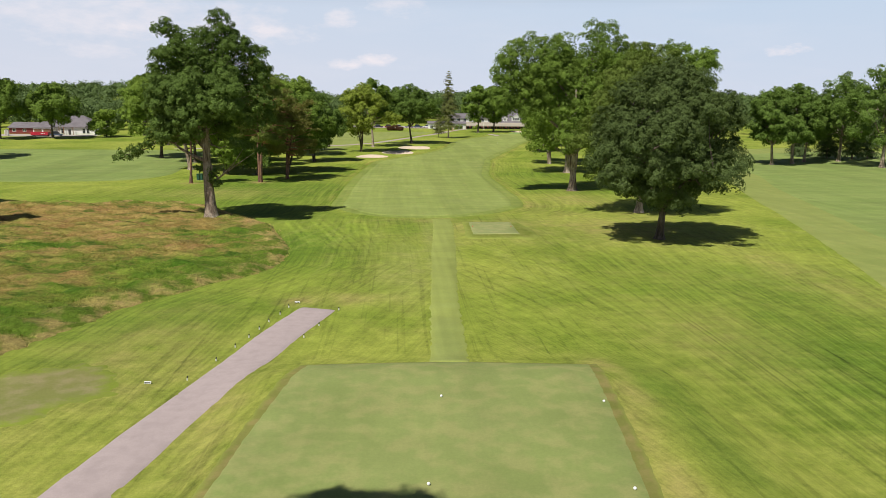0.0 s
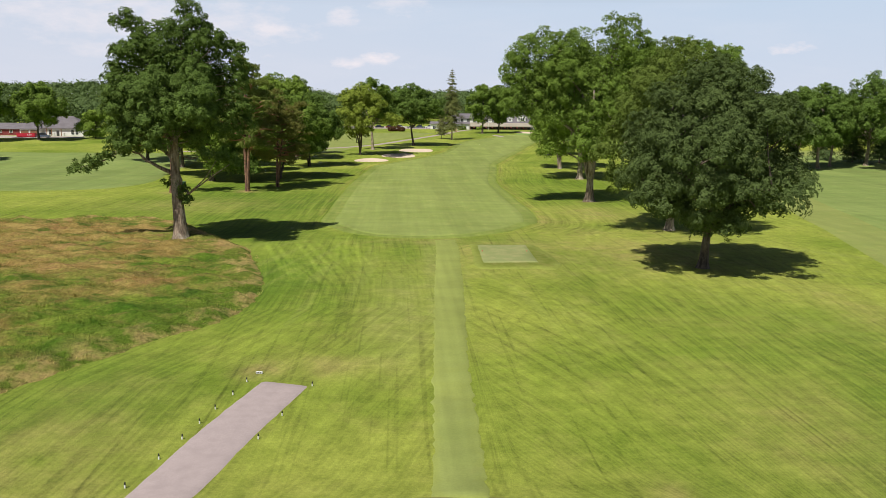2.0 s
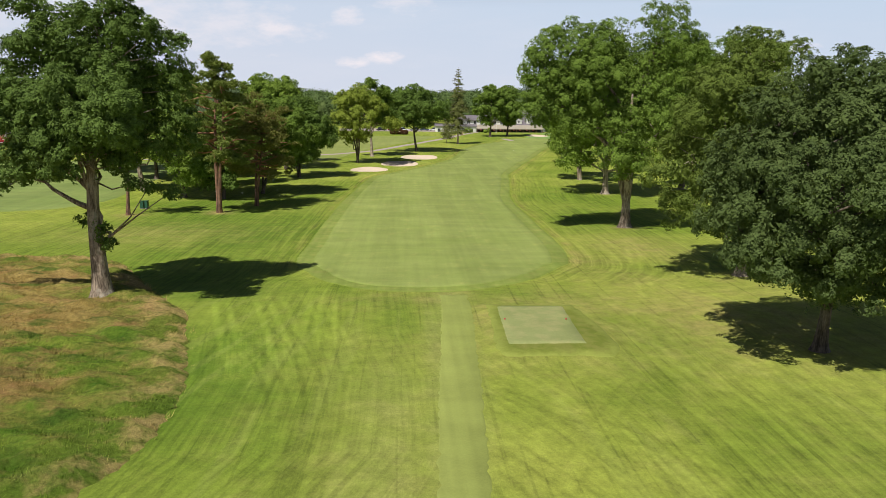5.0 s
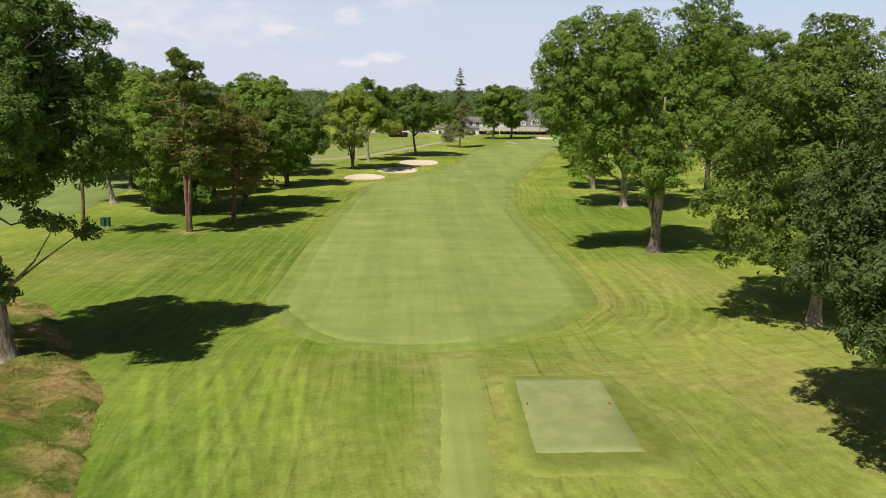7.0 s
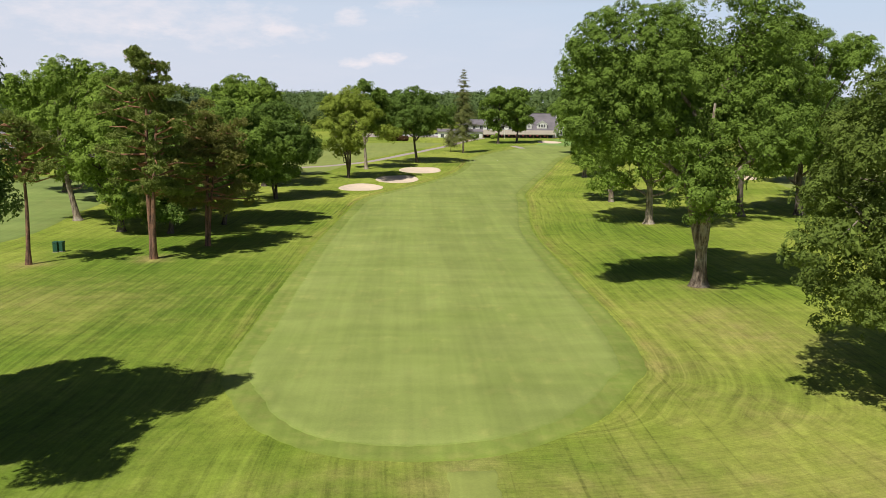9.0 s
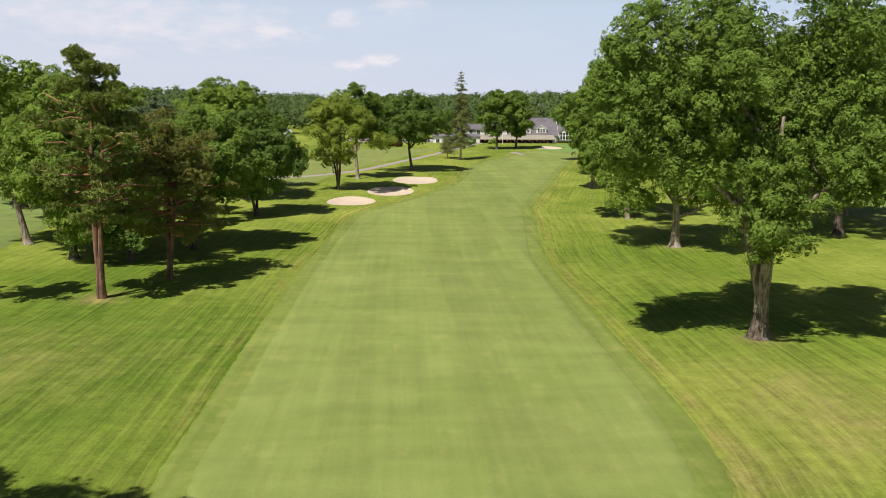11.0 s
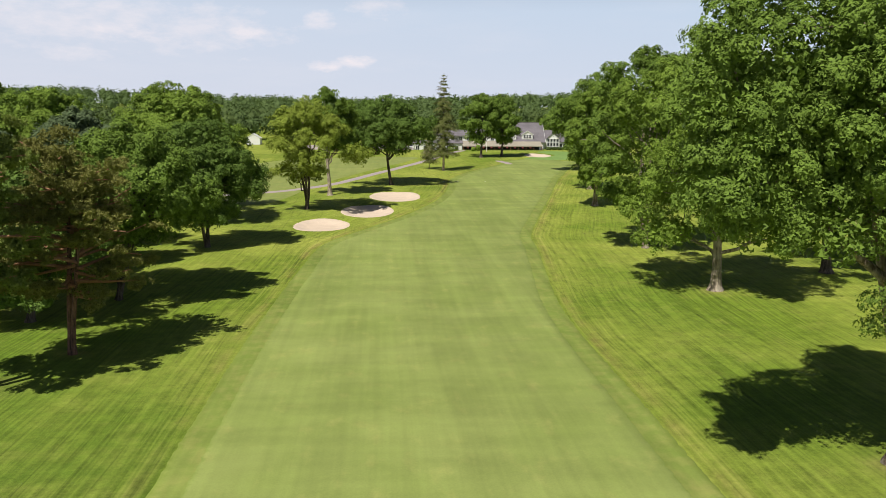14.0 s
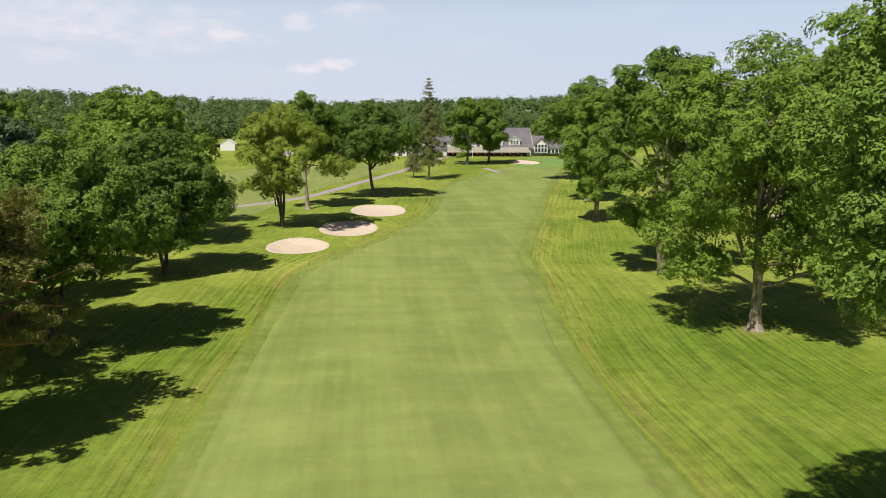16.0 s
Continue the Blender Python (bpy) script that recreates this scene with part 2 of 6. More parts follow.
    tone = calc(add, link, "ADD", calc(add, link, "ADD", ramp(add, link, streak, 0.3, 0.7, -0.05, 0.05), calc(add, link, "MULTIPLY", ramp(add, link, lines, 0.40, 0.60, -0.12, 0.12), calc(add, link, "MULTIPLY", ramp(add, link, patches, 0.36, 0.62, 1.5, 0.55), calc(add, link, "MAXIMUM", ramp(add, link, along.outputs[1], 92, 108, 0.55, 1.0), calc(add, link, "MULTIPLY", ramp(add, link, along.outputs[0], 11, 20, 0.8, 1.1), ramp(add, link, along.outputs[1], 86, 66, 0.3, 1.0)))))),
                calc(add, link, "ADD", ramp(add, link, cross, 0.33, 0.39, -0.17, 0.0), ramp(add, link, cross_b, 0.33, 0.39, -0.15, 0.0)))
    tone = calc(add, link, "ADD", tone, ringed)
    tone = calc(add, link, "ADD", tone, wheel_tracks(add, link, along, ramp(add, link, patches, 0.36, 0.58, 0.55, 1.0)))
    tone = calc(add, link, "ADD", tone, calc(add, link, "ADD", ramp(add, link, fine, 0.25, 0.75, 0.78, 1.22), calc(add, link, "ADD", ramp(add, link, grain, 0.3, 0.7, -0.12, 0.12), ramp(add, link, clots, 0.34, 0.66, -0.17, 0.15))))
    toned = add("ShaderNodeVectorMath")
    toned.operation = "SCALE"
    link(colour, toned.inputs[0])
    link(tone, toned.inputs["Scale"])
    link(toned.outputs[0], bsdf.inputs["Base Color"])
    bsdf.inputs["Roughness"].default_value = 0.9
    bsdf.inputs["Specular IOR Level"].default_value = 0.15
    bumped(add, link, bsdf, fine, 0.06, 0.7)
    return m


def native_colour(add, link, where):
    """Green and brown patches with rusty and straw tufts; dark streaks paint in the shade of hollows."""
    patch = texture(add, link, where, 0.075, 6.0, 0.66, (1.0, 1.5, 1.0))
    tint = texture(add, link, where, 0.5, 4.0, 0.65, (0.7, 1.3, 1.0))
    green = blend(add, link, ramp(add, link, tint, 0.35, 0.65), (0.064, 0.134, 0.011), (0.190, 0.246, 0.034))
    brown = blend(add, link, ramp(add, link, tint, 0.35, 0.65), (0.272, 0.178, 0.056), (0.385, 0.268, 0.096))
    ahead = add("ShaderNodeSeparateXYZ")
    link(where, ahead.inputs[0])
    drier = calc(add, link, "ADD", ramp(add, link, ahead.outputs[1], 62, 98, -0.04, 0.085), ramp(add, link, ahead.outputs[0], -16, -25, -0.03, 0.055))
    colour = blend(add, link, ramp(add, link, calc(add, link, "ADD", patch, drier), 0.46, 0.63, 0.0, 0.85), green, brown)
    rust = texture(add, link, where, 0.33, 5.0, 0.7, (0.8, 1.4, 1.0))
    # dark green streaks: shade of hollows between mounds, put into the colour
    swale_shade = texture(add, link, where, 1.0, 4.0, 0.6, (0.16, 0.55, 1.0), radians(-24))
    colour = blend(add, link, ramp(add, link, swale_shade, 0.46, 0.36, 0.0, 0.8), colour, (0.052, 0.104, 0.012))
    return blend(add, link, calc(add, link, "MULTIPLY", ramp(add, link, rust, 0.50, 0.66, 0.0, 0.65), ramp(add, link, ahead.outputs[1], 40, 80, 0.25, 1.0)), colour, (0.325, 0.182, 0.082))


def straw_edge(add, link, where, colour):
    """Bleached straw along the outer edge of the long grass, with greener grass inside it."""
    rim = attribute(add, "rim")
    noise = texture(add, link, where, 0.42, 4.0, 0.6)
    inner = calc(add, link, "MULTIPLY", ramp(add, link, rim, 6.5, 3.5), ramp(add, link, noise, 0.58, 0.42, 0.0, 0.75))
    colour = blend(add, link, inner, colour, (0.105, 0.165, 0.018))
    edge = calc(add, link, "MULTIPLY", ramp(add, link, rim, 3.6, 1.2), ramp(add, link, noise, 0.44, 0.58, 0.0, 0.75))
    return blend(add, link, edge, colour, (0.415, 0.310, 0.120))


def native_turf():
    m, add, link, bsdf = material("native_turf")
    where = place_of(add)
    colour = native_colour(add, link, where)
    fine = texture(add, link, where, 3.0, 7.0, 0.8)
    colour = straw_edge(add, link, where, colour)
    toned = add("ShaderNodeVectorMath")
    toned.operation = "SCALE"
    link(colour, toned.inputs[0])
    link(ramp(add, link, fine, 0.28, 0.72, 0.42, 1.6), toned.inputs["Scale"])
    link(toned.outputs[0], bsdf.inputs["Base Color"])
    bsdf.inputs["Roughness"].default_value = 0.9
    bsdf.inputs["Specular IOR Level"].default_value = 0.1
    bumped(add, link, bsdf, fine, 0.25, 0.9)
    return m


def mown_grass(name, base, light, dry, stripe=0.0, width=5.0, wear=0.0, soft=0.0, beside=None, fades=None):
    """Short turf: faint mower bands, mottling, pale wear. soft: metres over which it blends into the colour of the grass beside it;
    fades: y at which that blending begins and ends along the sheet, and how far it goes."""
    m, add, link, bsdf = material(name)
    where = place_of(add)
    patches = texture(add, link, where, 0.10, 5.0, 0.6)
    mid = texture(add, link, where, 0.55, 5.0, 0.6, (1.0, 0.6, 1.0))
    fine = texture(add, link, where, 9.0, 5.0, 0.7)
    colour = blend(add, link, ramp(add, link, patches, 0.35, 0.65), base, light)
    colour = blend(add, link, ramp(add, link, mid, 0.55, 0.78, 0.0, 0.7), colour, dry)
    tone = ramp(add, link, fine, 0.2, 0.8, 0.88, 1.12)
    mottle = texture(add, link, where, 0.28, 6.0, 0.7)
    tone = calc(add, link, "ADD", tone, ramp(add, link, mottle, 0.32, 0.68, -0.07, 0.07))
    if stripe:
        bands = texture(add, link, where, 1.0, 2.0, 0.5, (1.1 / width, 0.006, 1), radians(3))
        tone = calc(add, link, "ADD", tone, ramp(add, link, bands, 0.42, 0.58, -stripe, stripe))
        cross = texture(add, link, where, 1.0, 3.0, 0.55, (0.06, 0.35, 1))
        tone = calc(add, link, "ADD", tone, ramp(add, link, cross, 0.38, 0.62, -stripe, stripe))
        thin = texture(add, link, where, 1.0, 3.0, 0.6, (1.6, 0.05, 1), radians(3))
        tone = calc(add, link, "ADD", tone, ramp(add, link, thin, 0.35, 0.65, -stripe * 0.8, stripe * 0.8))
    if wear:
        spots = texture(add, link, where, 0.9, 4.0, 0.5)
        colour = blend(add, link, ramp(add, link, spots, 0.45, 0.62, 0.0, wear), colour, dry)
    if soft:
        frayed = calc(add, link, "ADD", attribute(add, "rim"), ramp(add, link, texture(add, link, where, 1.6, 4.0, 0.65), 0.3, 0.7, -0.4 * soft, 0.4 * soft))
        colour = blend(add, link, ramp(add, link, frayed, soft, 0.1 * soft), colour, beside)
    if fades:
        ahead = add("ShaderNodeSeparateXYZ")
        link(where, ahead.inputs[0])
        colour = blend(add, link, ramp(add, link, ahead.outputs[1], fades[0], fades[1], 0.0, fades[2]), colour, beside)
    toned = add("ShaderNodeVectorMath")
    toned.operation = "SCALE"
    link(colour, toned.inputs[0])
    link(tone, toned.inputs["Scale"])
    link(toned.outputs[0], bsdf.inputs["Base Color"])
    bsdf.inputs["Roughness"].default_value = 0.85
    bsdf.inputs["Specular IOR Level"].default_value = 0.2
    bumped(add, link, bsdf, fine, 0.015, 0.4)
    return m


def plain(name, colour, rough=0.6, metal=0.0, grain=12.0, vary=0.15, relief=0.004, stretch=None, second=None):
    """A surface with grain at two scales."""
    m, add, link, bsdf = material(name)
    where = add("ShaderNodeTexCoord").outputs["Object"]
    a = texture(add, link, where, grain, 6.0, 0.65, stretch)
    b = texture(add, link, where, grain * 0.09, 4.0, 0.6, stretch)
    dark = tuple(c * (1 - vary) for c in colour)
    mixed = blend(add, link, ramp(add, link, a, 0.3, 0.7), dark, tuple(min(1, c * (1 + vary)) for c in colour))
    mixed = blend(add, link, ramp(add, link, b, 0.42, 0.68, 0.0, 0.75), mixed, second or tuple(c * (1 - vary * 1.5) for c in colour))
    link(mixed, bsdf.inputs["Base Color"])
    bsdf.inputs["Roughness"].default_value, bsdf.inputs["Metallic"].default_value = rough, metal
    if relief:
        bumped(add, link, bsdf, a, relief)
    return m


def bark(name, furrow, ridge, lichen, scale=5.0):
    """Furrowed bark: dark cracks that run up the trunk, paler ridges, patches of lichen."""
    m, add, link, bsdf = material(name)
    where = add("ShaderNodeTexCoord").outputs["Object"]
    cracks = texture(add, link, where, scale, 6.0, 0.7, (1.0, 1.0, 0.13))
    fine = texture(add, link, where, scale * 3.2, 5.0, 0.7, (1.0, 1.0, 0.35))
    colour = blend(add, link, ramp(add, link, cracks, 0.40, 0.60), furrow, ridge)
    colour = blend(add, link, ramp(add, link, texture(add, link, where, 0.9, 5.0, 0.65), 0.50, 0.68, 0.0, 0.7), colour, lichen)
    toned = add("ShaderNodeVectorMath")
    toned.operation = "SCALE"
    link(colour, toned.inputs[0])
    link(ramp(add, link, fine, 0.3, 0.7, 0.72, 1.25), toned.inputs["Scale"])
    link(toned.outputs[0], bsdf.inputs["Base Color"])
    bsdf.inputs["Roughness"].default_value = 0.95
    bsdf.inputs["Specular IOR Level"].default_value = 0.15
    bumped(add, link, bsdf, cracks, 0.12, 0.9)
    return m


def leaves(name, dark, light, through=0.14):
    """Foliage: tint leaf by leaf and clump by clump, and some light through the leaf."""
    m = bpy.data.materials.new(name)
    m.use_nodes = True
    m.node_tree.nodes.clear()
    add, link = nodes_of(m.node_tree)
    where = place_of(add)
    island = add("ShaderNodeNewGeometry").outputs["Random Per Island"]
    colour = blend(add, link, ramp(add, link, island, 0.0, 1.0, 0.22, 0.72), dark, light)
    patch = texture(add, link, where, 0.45, 3.0, 0.6)
    colour = blend(add, link, ramp(add, link, patch, 0.42, 0.72, 0.0, 0.45), colour, light)
    bsdf = add("ShaderNodeBsdfPrincipled", Roughness=0.68)
    bsdf.inputs["Specular IOR Level"].default_value = 0.14
    glow = add("ShaderNodeBsdfTranslucent")
    mix = add("ShaderNodeMixShader")
    mix.inputs[0].default_value = through
    link(colour, bsdf.inputs["Base Color"])
    link(blend(add, link, 0.5, colour, (0.16, 0.22, 0.02)), glow.inputs["Color"])
    link(bsdf.outputs[0], mix.inputs[1])
    link(glow.outputs[0], mix.inputs[2])
    link(mix.outputs[0], add("ShaderNodeOutputMaterial").inputs["Surface"])
    return m


ROUGH = rough_grass()
NATIVE_TURF = native_turf()
FAIRWAY = mown_grass("fairway_turf", (0.214, 0.266, 0.064), (0.258, 0.304, 0.084), (0.332, 0.340, 0.100), 0.06, 5.0, 0.0, 0.35, (0.198, 0.254, 0.054))
COLLAR = mown_grass("first_cut_turf", (0.164, 0.222, 0.040), (0.222, 0.272, 0.060), (0.300, 0.296, 0.084), 0.07, 1.2, 0.35, 0.5, (0.178, 0.232, 0.040), (116, 100, 0.25))
TEE = mown_grass("tee_turf", (0.200, 0.248, 0.072), (0.236, 0.276, 0.090), (0.315, 0.305, 0.118), 0.03, 3.0, 0.5)
STRIP = mown_grass("walkway_turf", (0.236, 0.284, 0.074), (0.274, 0.312, 0.090), (0.325, 0.316, 0.095), 0.05, 1.2, 0.0, 0.4, (0.258, 0.296, 0.072), (40, 62, 0.85))
FORWARD = mown_grass("forward_tee_turf", (0.225, 0.264, 0.090), (0.262, 0.288, 0.112), (0.330, 0.318, 0.135), 0.02, 3.0, 0.6)
GREEN = mown_grass("green_turf", (0.175, 0.285, 0.070), (0.195, 0.300, 0.080), (0.230, 0.315, 0.095), 0.03, 2.0)
ASPHALT = plain("path_asphalt", (0.395, 0.325, 0.316), 0.9, 0, 18.0, 0.10, 0.006)
SAND = plain("bunker_sand", (0.66, 0.53, 0.405), 0.95, 0, 9.0, 0.08, 0.01)
BARK_OAK = bark("oak_bark", (0.104, 0.078, 0.057), (0.390, 0.312, 0.234), (0.481, 0.448, 0.364))
BARK_DARK = bark("maple_bark", (0.045, 0.036, 0.028), (0.165, 0.130, 0.102), (0.200, 0.180, 0.145))
BARK_PALE = bark("pale_bark", (0.150, 0.118, 0.088), (0.430, 0.350, 0.265), (0.480, 0.430, 0.340))
BARK_PINE = bark("pine_bark", (0.070, 0.045, 0.034), (0.260, 0.150, 0.100), (0.330, 0.175, 0.105), 4.0)
LIMB_PINE = plain("pine_limb_bark", (0.36, 0.175, 0.09), 0.9, 0, 8.0, 0.35, 0.03, (1, 1, 0.3), (0.28, 0.15, 0.09))
LEAF_OAK = leaves("oak_leaves", (0.056, 0.100, 0.016), (0.240, 0.355, 0.055))
LEAF_DARK = leaves("dark_maple_leaves", (0.040, 0.068, 0.019), (0.126, 0.172, 0.050))
LEAF_YELLOW = leaves("yellowish_leaves", (0.062, 0.098, 0.016), (0.186, 0.248, 0.046))
LEAF_LOCUST = leaves("locust_leaves", (0.140, 0.190, 0.020), (0.365, 0.445, 0.070))
LEAF_BRIGHT = leaves("bright_leaves", (0.078, 0.132, 0.018), (0.300, 0.425, 0.062))
LEAF_FAR = leaves("far_leaves", (0.044, 0.076, 0.024), (0.136, 0.195, 0.064))
LEAF_GREY = leaves("grey_green_leaves", (0.062, 0.094, 0.040), (0.180, 0.240, 0.115))
# darker oak leaves: the shade on the left oak's crown is put into the colour
LEAF_SHADY = leaves("shaded_oak_leaves", (0.042, 0.078, 0.016), (0.168, 0.255, 0.050))
LEAF_MAPLE = leaves("maple_leaves", (0.050, 0.092, 0.017), (0.192, 0.295, 0.054))
LEAF_PINE = leaves("pine_needles", (0.105, 0.145, 0.028), (0.290, 0.345, 0.082), 0.15)
LEAF_RUST = leaves("rusty_pine_needles", (0.116, 0.124, 0.031), (0.315, 0.305, 0.084), 0.15)
LEAF_SPRUCE = leaves("spruce_needles", (0.072, 0.090, 0.022), (0.195, 0.212, 0.062), 0.12)
LEAF_COPPER = leaves("copper_leaves", (0.085, 0.022, 0.026), (0.175, 0.050, 0.048), 0.15)

# ---- ground ----
# edges of the mown lane, (y, left x, right x); it goes on as a lane towards the tee
LANE = ((-60, -20, -26), (20, -16, -3), (40, -13, 3.5), (50, -11.8, 6.5), (57, -9, 8.6), (65, -6.4, 11), (75, -6.6, 14), (85, -8.4, 16.6), (96, -9.0, 16.6), (110, -8.2, 16.0), (122, -8.2, 17.0), (144, -8.3, 17.2), (160, -8.0, 17.4), (173, -7.5, 18.2),
        (187, -6.7, 20.0), (203, -5.4, 22.0), (213, -1.8, 23.2), (229, 6.0, 27.6), (246, 12.6, 32.5), (260, 16.4, 36.5), (277, 19.2, 41.3),
        (292, 21.0, 45.6), (311, 28.5, 52.0), (334, 40.0, 60.0), (363, 49.0, 70.0), (500, 75, 100))
NATIVE = ((-75, 108), (-60, 112), (-44, 110.5), (-37, 112), (-30, 111), (-26, 108), (-22, 101), (-18, 94), (-15, 89.5), (-13.6, 85), (-12.2, 80), (-11.0, 75.5),
          (-10.3, 71), (-10.2, 66), (-11.6, 61), (-13.1, 58.6), (-14.4, 56.8), (-16.0, 53.4), (-17.8, 50.6), (-19.2, 45.5), (-21.5, 38), (-26, 28), (-60, 12), (-80, 60))
# darker green stretches, some left ones also painted-in tree shade, then worn or dry places: x, y, reach in x, reach in
# y, strength
LUSH_AND_SHADE = ((-18, 126, 10, 40, 0.9), (-26, 140, 14, 32, 0.9), (27, 170, 8, 30, 0.5), (-14, 97, 9, 9, 0.75), (-11, 76, 9, 17, 0.95), (1, 86, 5, 7, 0.7), (27, 150, 7, 14, 0.5), (-18, 118, 7, 9, 0.8), (2, 93, 7, 2.6, 0.6), (-15, 50, 6, 9, 0.7), (27, 50, 10, 20, 0.75), (11, 95, 7, 3, 0.6), (-20, 135, 6, 10, 0.5), (11.6, 29, 1.5, 10, 0.85), (25, 36, 9, 15, 0.9), (-17.5, 46, 4, 8, 0.7), (-17.2, 39.3, 3.0, 0.8, 1.0), (-23, 113, 9, 14, 0.8), (26, 142, 9, 24, 0.5), (-14, 138, 8, 28, 0.85))
WORN = ((-13.5, 40, 4, 10, 0.5), (-7.6, 33, 1.6, 8, 0.6), (33, 60, 3, 16, 0.45), (18, 44, 4, 8, 0.4), (25, 87, 10, 11, 0.75), (9, 80, 9, 5, 0.45), (19, 110, 5, 7, 0.5), (22, 88, 8, 10, 0.55), (15, 72, 9, 8, 0.15), (30, 98, 6, 8, 0.40), (29.8, 133.0, 1.7, 1.6, 0.9), (-26.4, 148.2, 1.5, 1.2, 0.8), (-38.1, 144.3, 2.2, 1.0, 0.7), (-22.0, 157.0, 1.2, 1.0, 0.6), (28.5, 115, 4.5, 8, 0.55), (31.5, 102.3, 2.0, 1.6, 0.6), (37.8, 175.8, 1.5, 1.4, 0.7), (10.5, 86, 5.5, 8.5, 0.9), (16, 92, 7, 6, 0.6), (4, 94, 9, 3, 0.5), (9.7, 33.5, 0.7, 5, 1.0), (8.7, 25, 0.7, 6, 0.9), (-7.2, 30, 1.2, 9, 0.55), (-6.8, 52.3, 1.6, 1.6, 1.0), (-3.5, 52.5, 4, 2.2, 0.6),
        (-13.0, 38, 2.2, 6, 0.5), (-14.6, 39.6, 1.2, 0.8, 1.0), (-26.4, 148.4, 2.2, 2.2, 1.0), (-38.1, 144.5, 2.0, 2.0, 0.9), (29.8, 133, 1.5, 1.5, 1.0), (27, 118, 6, 8, 0.7), (22, 100, 6, 9, 0.45),
        (37.8, 175.6, 1.4, 1.4, 0.8), (-22.9, 94.3, 1.6, 1.6, 0.7), (0, 62, 6, 14, 0.2), (20, 62, 8, 16, 0.12), (-30, 128, 12, 9, 0.45))
BUNKERS = ((-8.0, 222.8, 5.0, 6.6), (-0.8, 238.0, 5.2, 7.8), (4.6, 258.2, 5.8, 8.6), (56.8, 367.5, 4.8, 9.0), (81.0, 244.3, 4.0, 6.0))


def smooth_step(a, b, v):
    u = np.clip((v - a) / (b - a), 0, 1)
    return u * u * (3 - 2 * u)


def lane_edges(y):
    rows = np.array(LANE)
    return np.interp(y, rows[:, 0], rows[:, 1]), np.interp(y, rows[:, 0], rows[:, 2])


def land(x, y):
    """The height of the land: level by the tees, a long even rise to the clubhouse and the wooded hills, a raised tee, hollows of the bunkers."""
    x, y = np.asarray(x, float), np.asarray(y, float)
    rise = np.minimum(y, 950)
    z = 0.032 * 12 * np.log1p(np.exp(np.clip((rise - 183) / 12, -50, 90)))
    z = z + 0.85 * (1 - smooth_step(33.5, 40, y)) * smooth_step(-9, -5.5, x) * (1 - smooth_step(9.5, 16, x)) * smooth_step(-22, -14, y)
    z = z + 0.06 * np.sin(x * 0.31 + 1.3) * np.sin(y * 0.23) + 0.05 * np.sin(x * 0.13 - y * 0.17)
    z = z + 0.35 * smooth_step(5.4, 7.6, x) * (1 - smooth_step(13.4, 15.8, x)) * smooth_step(76.4, 79.4, y) * (1 - smooth_step(90.1, 92.4, y))
    for hx, hy, rx, ry, tall in ((-300, 850, 190, 150, 12), (230, 840, 200, 150, 11)):
        z = z + tall * np.exp(-((x - hx) / rx) ** 2 - ((y - hy) / ry) ** 2)
    for bx, by, rx, ry in BUNKERS:
        d = np.hypot((x - bx) / rx, (y - by) / ry)
        z = z - 0.55 * (1 - smooth_step(0.45, 1.0, d)) + 0.22 * np.exp(-((d - 1.22) / 0.16) ** 2)
    return z


def inside(x, y, outline):
    """How far inside (+) or outside (-) an outline points lie."""
    p = np.array(outline, float)
    q = np.roll(p, -1, axis=0)
    best, odd = np.full(x.shape, 1e9), np.zeros(x.shape, bool)
    for (ax, ay), (bx, by) in zip(p, q):
        ex, ey = bx - ax, by - ay
        u = np.clip(((x - ax) * ex + (y - ay) * ey) / (ex * ex + ey * ey), 0, 1)
        best = np.minimum(best, np.hypot(x - ax - u * ex, y - ay - u * ey))
        if ay != by:
            odd ^= ((ay > y) != (by > y)) & (x < ax + (y - ay) / (by - ay) * ex)
    return np.where(odd, best, -best)


def mesh_object(name, verts, faces, mat, parent=None, smooth=True):
    me = bpy.data.meshes.new(name)
    me.from_pydata(verts, [], faces)
    me.materials.append(mat)
    if smooth:
        me.polygons.foreach_set("use_smooth", np.ones(len(me.polygons), bool))
    ob = new(name, me)
    ob.parent = parent
    return ob


def part(name, bm, mat, parent, label=""):
    me = bpy.data.meshes.new(name)
    bm.to_mesh(me)
    bm.free()
    me.materials.append(mat)
    ob = new(name, me)
    ob.parent = parent
    return tagged(ob, label)


def spaced(low, fine_low, fine_high, high, step):
    """Grid lines: even between the fine limits, widening outside."""
    mid = np.arange(fine_low, fine_high + step / 2, step)
    out, s = [], step
    v = fine_high
    while v < high:
        s *= 1.25
        v += s
        out.append(v)
    back, s = [], step
    v = fine_low
    while v > low:
        s *= 1.25
        v -= s
        back.append(v)
    return np.concatenate((back[::-1], mid, out))


def rounded(outline, steps=6):
    """A closed outline drawn smooth (Catmull-Rom)."""
    p = np.array(outline, float)
    out = []
    for i in range(len(p)):
        a, b, c, d = p[i - 1], p[i], p[(i + 1) % len(p)], p[(i + 2) % len(p)]
        for u in np.arange(steps) / steps:
            out.append(0.5 * (2 * b + (c - a) * u + (2 * a - 5 * b + 4 * c - d) * u * u + (3 * b - a - 3 * c + d) * u ** 3))
    return np.array(out)


